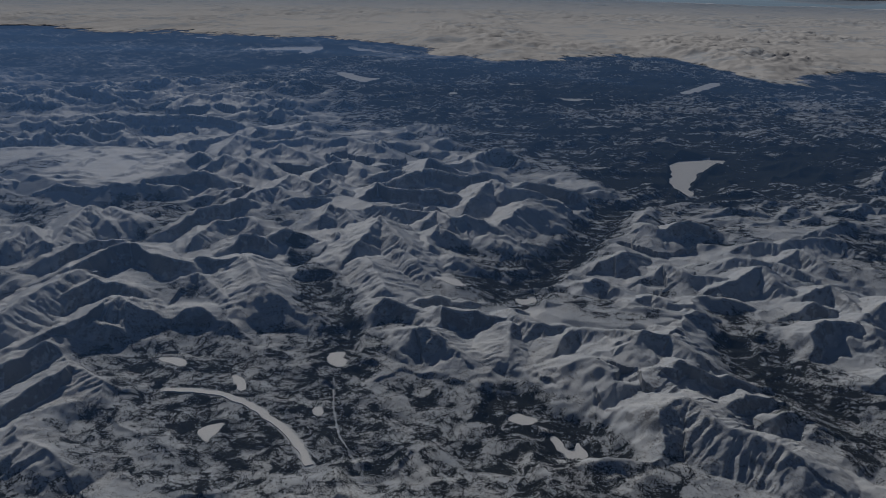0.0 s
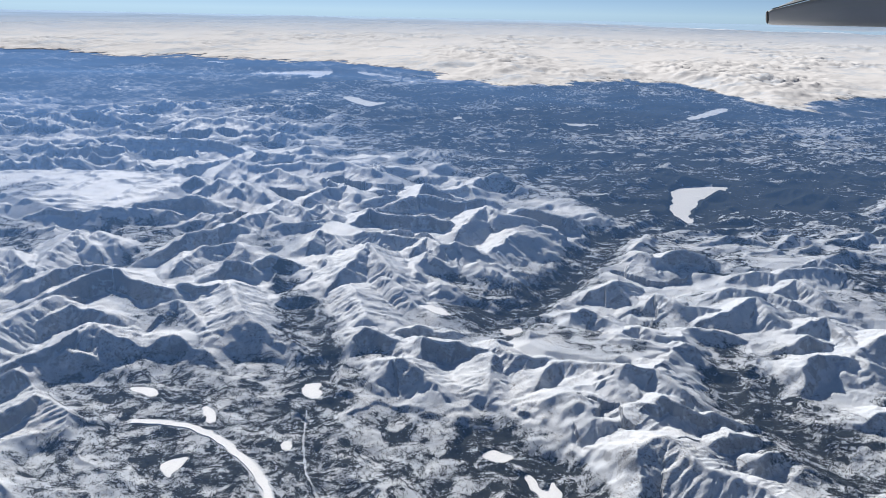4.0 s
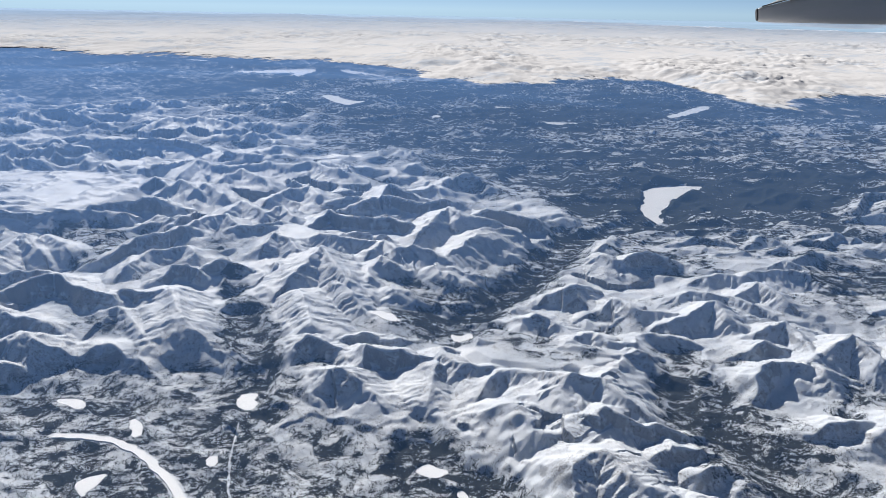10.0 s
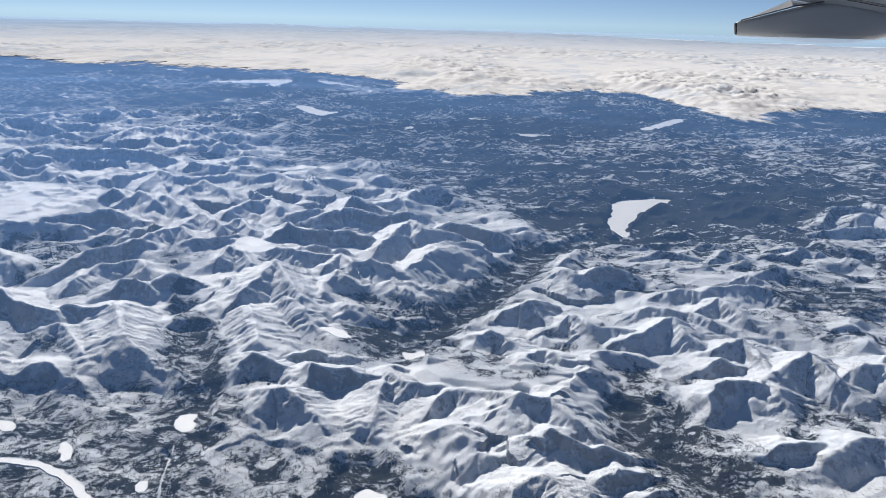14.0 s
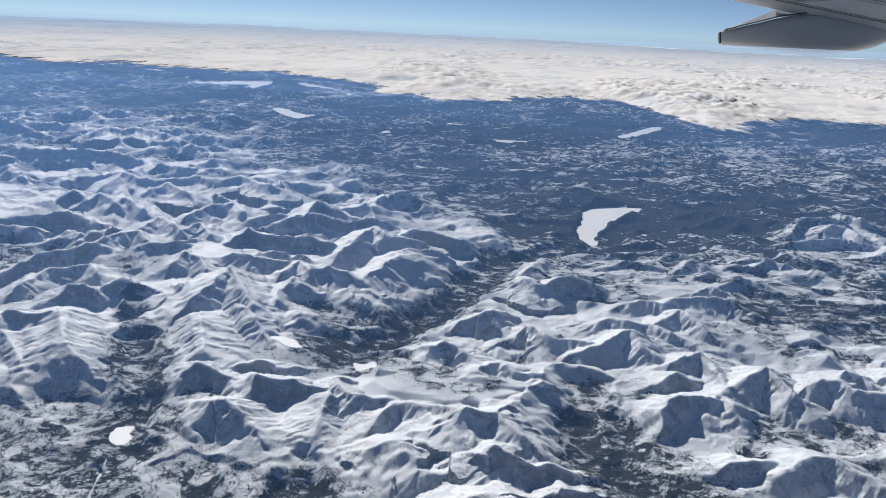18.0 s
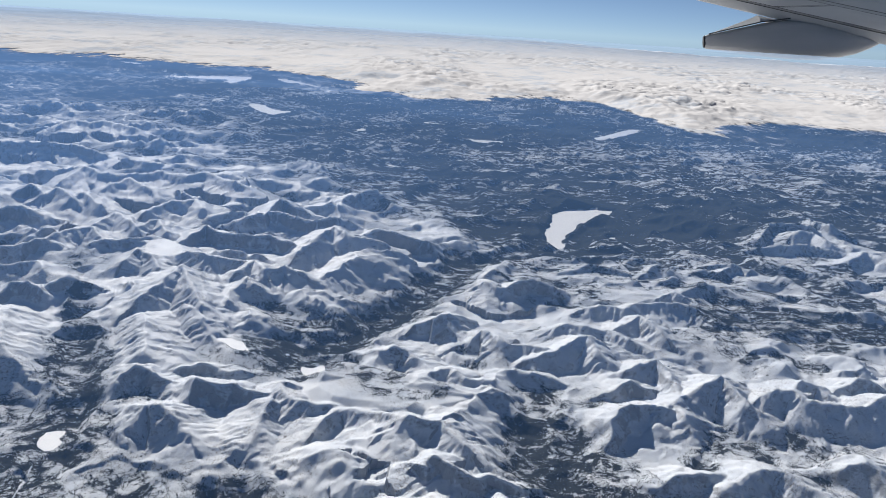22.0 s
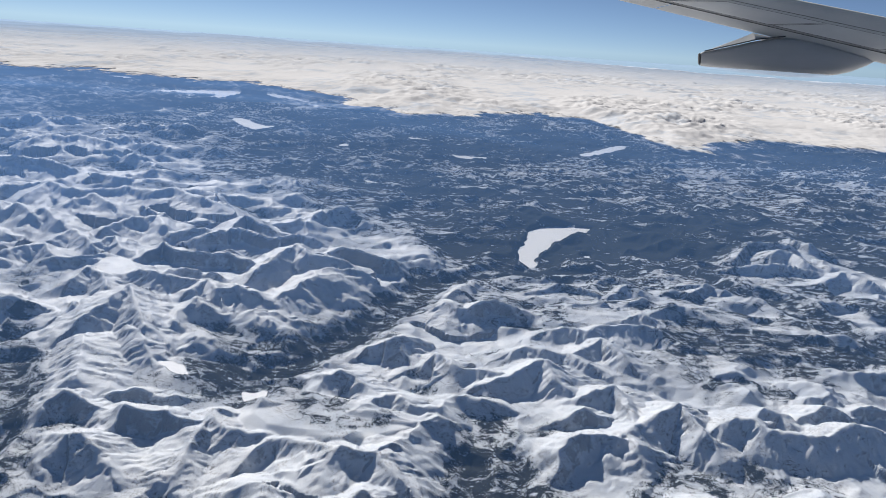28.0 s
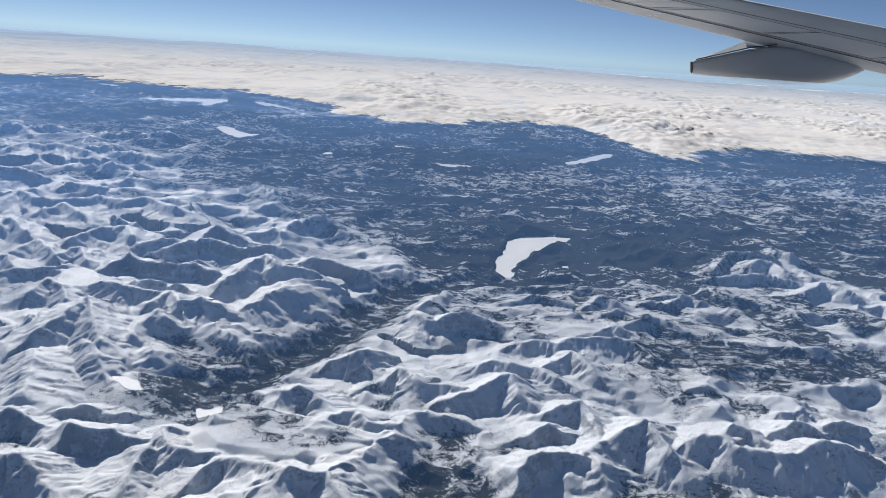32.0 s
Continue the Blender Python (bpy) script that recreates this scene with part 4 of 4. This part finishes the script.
order = np.argsort(quad_owner, kind="stable")
cuts = np.searchsorted(quad_owner[order], np.arange(len(RIDGES) + 1))
for k in range(len(RIDGES)):
    q = QUADS[order[cuts[k]:cuts[k + 1]]]
    if len(q):
        mountain(k, q)


# ---- frozen lakes and the river ----
def slab(name, outline, level, thick, material):
    bm = bmesh.new()
    upper = [bm.verts.new((px, py, level)) for px, py in outline]
    lower = [bm.verts.new((px, py, level - thick)) for px, py in outline]
    bm.faces.new(upper)
    for i in range(len(upper)):
        bm.faces.new((upper[i - 1], lower[i - 1], lower[i], upper[i]))
    bmesh.ops.recalc_face_normals(bm, faces=bm.faces)
    bmesh.ops.triangulate(bm, faces=[f for f in bm.faces if len(f.verts) > 4])
    me = bpy.data.meshes.new(name)
    bm.to_mesh(me)
    bm.free()
    me.materials.append(material)
    return new(name, me)


for kind, level, shore in LAKES:
    outline = shoreline(shore)
    if kind == "lake":
        tagged(slab("frozen_lake", outline, level + 0.03, 0.5, LAKE_MAT), "large frozen lake covered in white snow among forest", "lake", "frozen lakes")
    else:
        tagged(slab("frozen_pond", outline, level + 0.03, 0.5, LAKE_MAT), "small frozen pond covered in white snow", "pond", "frozen lakes")


def river_banks():
    """Both banks of the frozen river, as one outline."""
    line = [Vector(p) for p in RIVER]
    fine = [line[i].lerp(line[i + 1], k / 8) for i in range(len(line) - 1) for k in range(8)] + [line[-1]]
    for _ in range(6):
        fine = fine[:1] + [(fine[i - 1] + fine[i] * 2 + fine[i + 1]) / 4 for i in range(1, len(fine) - 1)] + fine[-1:]
    banks = ([], [])
    for i, p in enumerate(fine):
        way = (fine[min(i + 1, len(fine) - 1)] - fine[max(i - 1, 0)]).normalized()
        for k, s in enumerate((1, -1)):
            half = 0.85 + 0.55 * noise.noise((p.x * 0.45, p.y * 0.45, 4.0 + 9 * k)) + 0.25 * noise.noise((p.x * 1.3, p.y * 1.3, 2.0 + 9 * k))
            banks[k].append((p.x - s * way.y * half, p.y + s * way.x * half))
    return banks[0] + banks[1][::-1]


tagged(slab("frozen_river", river_banks(), 0.5, 0.4, LAKE_MAT), "winding frozen river covered in white snow", "river", kind="structure")


# ---- cloud bank over the far lowland ----
def cloud_bank():
    # rows past 3800 are unseen, added to bounce light onto the wing
    rows = np.array(ladder(700, 3800, 0.0056) + list(range(3840, 6600, 80)))
    cols = np.concatenate([[-6, -4, -3, -2.2, -1.7, -1.4, -1.2, -1.08], np.linspace(-1, 1, 560), [1.08, 1.2, 1.4, 1.7, 2.2, 3, 4, 6]])
    x, y = fan(rows, cols)
    pts = sorted(CLOUD_EDGE[:13] + CLOUD_EDGE_R[2:])
    edge = np.interp(x, [p[0] for p in pts], [p[1] for p in pts])
    ragged = 85 * fbm(x, y * 0.6, 130, 5, 401, 0.62)
    depth = y - edge + ragged
    body = smooth(depth, 0, 260)
    puff = np.zeros_like(x)
    for i, wave in enumerate((44, 21, 10.5)):
        puff += 0.72 ** i * (0.5 - np.abs(perlin(x / wave, y * 0.8 / wave, 411 + i)))
    lumpy = smooth(fbm(x, y * 0.5, 300, 4, 431, 0.55), -0.5, 0.5)
    big = fbm(x, y * 0.5, 420, 4, 421, 0.5)
    z = 4.7 + 7.2 * body + (0.02 + 0.95 * body) * (6.5 * lumpy * puff + 2.5 * np.maximum(big, -0.5))
    z += 45 * smooth(y, 1100, 4900) * (1 - 0.75 * smooth(x / y, -0.05, 0.5))
    # drops the unseen reflector rows behind the horizon
    z -= 62 * smooth(y, 3800, 4000)
    keep = (depth > -30).reshape(-1)
    i = np.arange(x.size).reshape(x.shape)
    q = np.stack([i[:-1, :-1], i[:-1, 1:], i[1:, 1:], i[1:, :-1]], -1).reshape(-1, 4)
    q = q[keep[q].any(1)]
    used, inv = np.unique(q, return_inverse=True)
    p = np.stack([x, y, z], -1).reshape(-1, 3)
    return sheet("cloud_bank", p[used], inv.reshape(-1, 4), CLOUD_MAT, cover=smooth(depth, -30, 130).reshape(-1)[used])


tagged(cloud_bank(), "wide bank of white low cloud reaching to the horizon", "cloud", kind="stuff")

# ---- haze painted on thin sheets: one over the land, and a paler one over the far clouds ----
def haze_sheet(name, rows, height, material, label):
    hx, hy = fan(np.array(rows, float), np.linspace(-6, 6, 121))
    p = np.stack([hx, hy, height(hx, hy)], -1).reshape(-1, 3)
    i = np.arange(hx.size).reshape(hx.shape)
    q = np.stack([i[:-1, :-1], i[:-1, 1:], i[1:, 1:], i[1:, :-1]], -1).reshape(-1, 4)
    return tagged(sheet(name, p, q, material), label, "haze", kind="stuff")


haze_sheet("haze_tint_sheet", (-1400, 0, 106, 300, *range(450, 1250, 40), 1300, 1600, 2600, 3800),
           lambda hx, hy: 20.0 - 14.8 * smooth(hy - 340 * (1 - smooth(hx, -100, 250)), 450, 760), HAZE_MAT, "blue distance haze painted on a thin sheet over the land")
haze_sheet("horizon_haze", (1200, 1600, 2200, 2700, 3200, 3500, 3800), lambda hx, hy: 20.0 + 45 * smooth(hy, 1100, 4900), HIGH_HAZE_MAT, "pale haze painted on a thin sheet above the far cloud bank")


# ---- spruce and birch standing in the nearer valleys ----
def forest_stuff(count=60000):
    rng = np.random.default_rng(5)
    m = (FOREST > 0.25) & (LY > 106) & (LY < 300) & (np.abs(np.repeat(COLS_S[None, :], NR, 0)) < 1)
    r, c = np.nonzero(m[:-1, :-1])
    cell = np.abs((LX[r, c + 1] - LX[r, c]) * (LY[r + 1, c] - LY[r, c]))
    clump = smooth(fbm(LX[r, c], LY[r, c], 3.0, 4, 601, 0.7) + 1.2 * (FOREST[r, c] - 0.55), -0.1, 0.35)
    w = cell * clump
    pick = rng.choice(len(r), count, p=w / w.sum())
    r, c = r[pick], c[pick]
    u, v = rng.random(count), rng.random(count)

    def mixed(a):
        return (a[r, c] * (1 - u) + a[r, c + 1] * u) * (1 - v) + (a[r + 1, c] * (1 - u) + a[r + 1, c + 1] * u) * v

    x, y, z = mixed(LX), mixed(LY), mixed(LZ)
    tall, wide, turn = rng.uniform(0.18, 0.4, count), rng.uniform(0.06, 0.12, count), rng.uniform(0, 6.28, count)
    p = np.empty((count, 4, 3))
    for k in range(3):
        a = turn + k * 2.094
        p[:, k] = np.stack([x + wide * np.cos(a), y + wide * np.sin(a), z - 0.04], -1)
    p[:, 3] = np.stack([x, y, z + tall], -1)
    base = np.arange(count)[:, None] * 4
    tri = np.concatenate([base + np.array([[0, 1, 3]]), base + np.array([[1, 2, 3]]), base + np.array([[2, 0, 3]])])
    me = bpy.data.meshes.new("forest")
    me.vertices.add(4 * count)
    me.vertices.foreach_set("co", p.astype(np.float32).ravel())
    me.loops.add(tri.size)
    me.loops.foreach_set("vertex_index", tri.astype(np.int32).ravel())
    me.polygons.add(len(tri))
    me.polygons.foreach_set("loop_start", np.arange(0, tri.size, 3, dtype=np.int32))
    me.update(calc_edges=True)
    me.materials.append(TREE_MAT)
    return new("forest", me)


tagged(forest_stuff(), "dark conifer forest on the snowy valley floors", "forest", kind="stuff")

# ---- the aircraft's wing, seen from below and behind ----
def paint(name, a, b, rough=0.45):
    m = Mat(name, rough, spec=0.4)
    tc = m.t.nodes.new("ShaderNodeTexCoord").outputs["Object"]
    streak = m.node("ShaderNodeMapping", Vector=tc)
    streak.inputs["Scale"].default_value = (0.25, 1.6, 0.5)
    m.set(m.b.inputs["Roughness"], m.step(m.noise(0.9, 4, vec=tc), 0.3, 0.7, rough - 0.08, rough + 0.12))
    return m.colour(m.mix(m.step(m.noise(0.8, 5, 0.6, streak.outputs["Vector"]), 0.3, 0.7), a, b))


WING_PAINT = paint("grey_wing_paint", (0.42, 0.43, 0.44), (0.49, 0.50, 0.50))
PANEL_PAINT = paint("paler_panel_paint", (0.48, 0.49, 0.50), (0.54, 0.55, 0.55))
FAIRING_PAINT = paint("fairing_paint", (0.42, 0.43, 0.43), (0.48, 0.48, 0.48))
SEAL_MAT = paint("dark_rubber_seal", (0.03, 0.032, 0.035), (0.05, 0.05, 0.055), 0.7)


def part(name, bm, material, parent, label=""):
    bmesh.ops.recalc_face_normals(bm, faces=bm.faces)
    me = bpy.data.meshes.new(name)
    bm.to_mesh(me)
    bm.free()
    me.materials.append(material)
    ob = new(name, me)
    ob.parent = parent
    return tagged(ob, label)


def loft(rings, smooth_shade=True):
    bm = bmesh.new()
    vs = [[bm.verts.new(p) for p in ring] for ring in rings]
    n = len(rings[0])
    for a, b in zip(vs, vs[1:]):
        for i in range(n):
            f = bm.faces.new((a[i - 1], a[i], b[i], b[i - 1]))
            f.smooth = smooth_shade
    bm.faces.new(vs[0])
    bm.faces.new(list(reversed(vs[-1])))
    return bm


wing = tagged(new("aircraft_wing"), "grey painted airliner wing with a flap track fairing", "wing")
wing.matrix_world = pose(2246, 4807, 143.9, 76.29, -3.82, -2.85) @ Matrix.Diagonal((109.9, 109.9, 109.9, 1))


def on_wing(s, c):
    """A place on the wing's lower skin: s along the span from the tip side (0) to the root side (1), c from the trailing (0) to the leading edge (1)."""
    tail = Vector((-10.91, 3.65, -0.60)).lerp(Vector((8.20, -1.33, 0.50)), s)
    nose = Vector((-6.24, 3.83, 0.90)).lerp(Vector((9.74, 0.31, 1.90)), s)
    belly = 0.32 * math.sin(math.pi * min(1.0, c * 1.02)) ** 0.8
    return tail.lerp(nose, c) + Vector((0, -0.12 * belly, belly))


def wing_section(s, c0=0.0, c1=1.0, thick=0.7, lift=0.0):
    low = [on_wing(s, c0 + (c1 - c0) * i / 12) + Vector((0, -0.3 * lift, lift)) for i in range(13)]
    up = [on_wing(s, c0 + (c1 - c0) * i / 12) + Vector((0, 0.25, -0.25 - thick * math.sin(math.pi * (0.08 + 0.84 * i / 12)))) for i in range(13)]
    return [tuple(p) for p in low + up[::-1]]


part("wing_body", loft([wing_section(i / 16, 0.20) for i in range(17)]), WING_PAINT, wing)


def plate(name, s0, s1, c0, c1, material, lift, label="", lean=0.0):
    """A thin panel on the lower skin; lean shears its ends along the span."""
    bm = bmesh.new()
    grid = []
    for i in range(9):
        row = []
        for j in range(5):
            c = c0 + (c1 - c0) * j / 4
            p = on_wing(s0 + (s1 - s0) * i / 8 + lean * j / 4, c)
            row.append((bm.verts.new(p + Vector((0, -0.3 * lift, lift))), bm.verts.new(p - Vector((0, 0, 0.1)))))
        grid.append(row)
    for i in range(8):
        for j in range(4):
            for k in (0, 1):
                bm.faces.new([grid[i][j][k], grid[i + 1][j][k], grid[i + 1][j + 1][k], grid[i][j + 1][k]])
    rim = [grid[i][0] for i in range(9)] + [grid[8][j] for j in range(1, 5)] + [grid[i][4] for i in range(7, -1, -1)] + [grid[0][j] for j in range(3, 0, -1)]
    for i in range(len(rim)):
        bm.faces.new((rim[i - 1][0], rim[i][0], rim[i][1], rim[i - 1][1]))
    return part(name, bm, material, wing, label)


# trailing-edge flaps with dark seals in front of them, then the access panels
plate("flap", -0.10, 0.215, 0.0, 0.19, WING_PAINT, 0.03)
plate("flap", 0.22, 1.05, 0.0, 0.19, WING_PAINT, 0.03)
plate("flap_seal", 0.0, 1.05, 0.195, 0.203, SEAL_MAT, 0.035, "dark rubber seal")
for s0, s1 in ((0.02, 0.16), (0.19, 0.475), (0.49, 0.78), (0.80, 1.04)):
    plate("seal", s0 - 0.003, s1 + 0.003, 0.243, 0.577, SEAL_MAT, 0.02, "dark joint round a panel", 0.09)
    plate("access_panel", s0, s1, 0.25, 0.57, PANEL_PAINT, 0.04, "paler grey access panel", 0.09)
plate("spar_joint", 0.0, 1.03, 0.64, 0.648, SEAL_MAT, 0.02, "thin dark joint")
for s0 in (0.36, 0.72):
    plate("slat", s0, s0 + 0.33, 0.84, 1.0, WING_PAINT, 0.02)

# flap track fairing: tail, keel and the blunt front under the wing
FAIR = [(-4.50, 0.06, -0.48, 0.10), (-4.36, 0.12, -0.58, 0.22), (-3.6, 0.27, -0.70, 0.36), (-2.6, 0.48, -0.83, 0.48), (-1.6, 0.69, -0.95, 0.58),
        (-0.6, 0.84, -1.06, 0.66), (0.4, 0.80, -1.15, 0.70), (1.4, 0.62, -1.18, 0.70), (2.5, 0.34, -1.10, 0.64), (3.5, 0.05, -0.90, 0.52), (4.3, -0.14, -0.60, 0.34), (4.75, -0.28, -0.36, 0.10)]


def fairing_ring(x, top, low, wide):
    mid, half, ring = (top + low) / 2, (top - low) / 2, []
    for i in range(24):
        a = 2 * math.pi * i / 24
        ca, sa = math.cos(a), math.sin(a)
        ring.append((x, mid + half * math.copysign(abs(sa) ** 0.75, sa), wide * math.copysign(abs(ca) ** 0.8, ca)))
    return ring


fairing = part("flap_track_fairing", loft([fairing_ring(*f) for f in FAIR]), FAIRING_PAINT, wing, "boat-shaped grey fairing under the flap")
cap = loft([fairing_ring(x, t + 0.012, b - 0.012, w + 0.012) for x, t, b, w in ((-4.52, 0.05, -0.47, 0.10), (-4.46, 0.10, -0.53, 0.15))])
part("tail_cap", cap, SEAL_MAT, fairing, "dark tail cap")
bm = bmesh.new()
crest = [(-4.3, 0.15, 0.05), (-2.2, 0.93, -0.05), (-1.6, 1.20, -0.2), (-0.15, 0.86, -0.1)]
base = [(-4.3, 0.11, 0.2), (-2.6, 0.45, 0.42), (-1.6, 0.66, 0.52), (-0.15, 0.80, 0.45)]
back = [(x, y, z - 0.9) for x, y, z in crest]
rows3 = [[bm.verts.new(p) for p in r] for r in (base, crest, back)]
for a, b in zip(rows3, rows3[1:]):
    for i in range(3):
        bm.faces.new((a[i], a[i + 1], b[i + 1], b[i]))
part("upper_plate", bm, PANEL_PAINT, fairing, "pale upper plate of the fairing")
seam = [(-4.3, 0.13, 0.26), (-2.6, 0.47, 0.47), (-1.6, 0.68, 0.57), (-0.15, 0.85, 0.50)]
bm = bmesh.new()
lo = [bm.verts.new((x, y - 0.03, z + 0.02)) for x, y, z in seam]
hi2 = [bm.verts.new((x, y + 0.03, z + 0.02)) for x, y, z in seam]
for i in range(3):
    bm.faces.new((lo[i], lo[i + 1], hi2[i + 1], hi2[i]))
part("seam", bm, SEAL_MAT, fairing, "dark open joint")
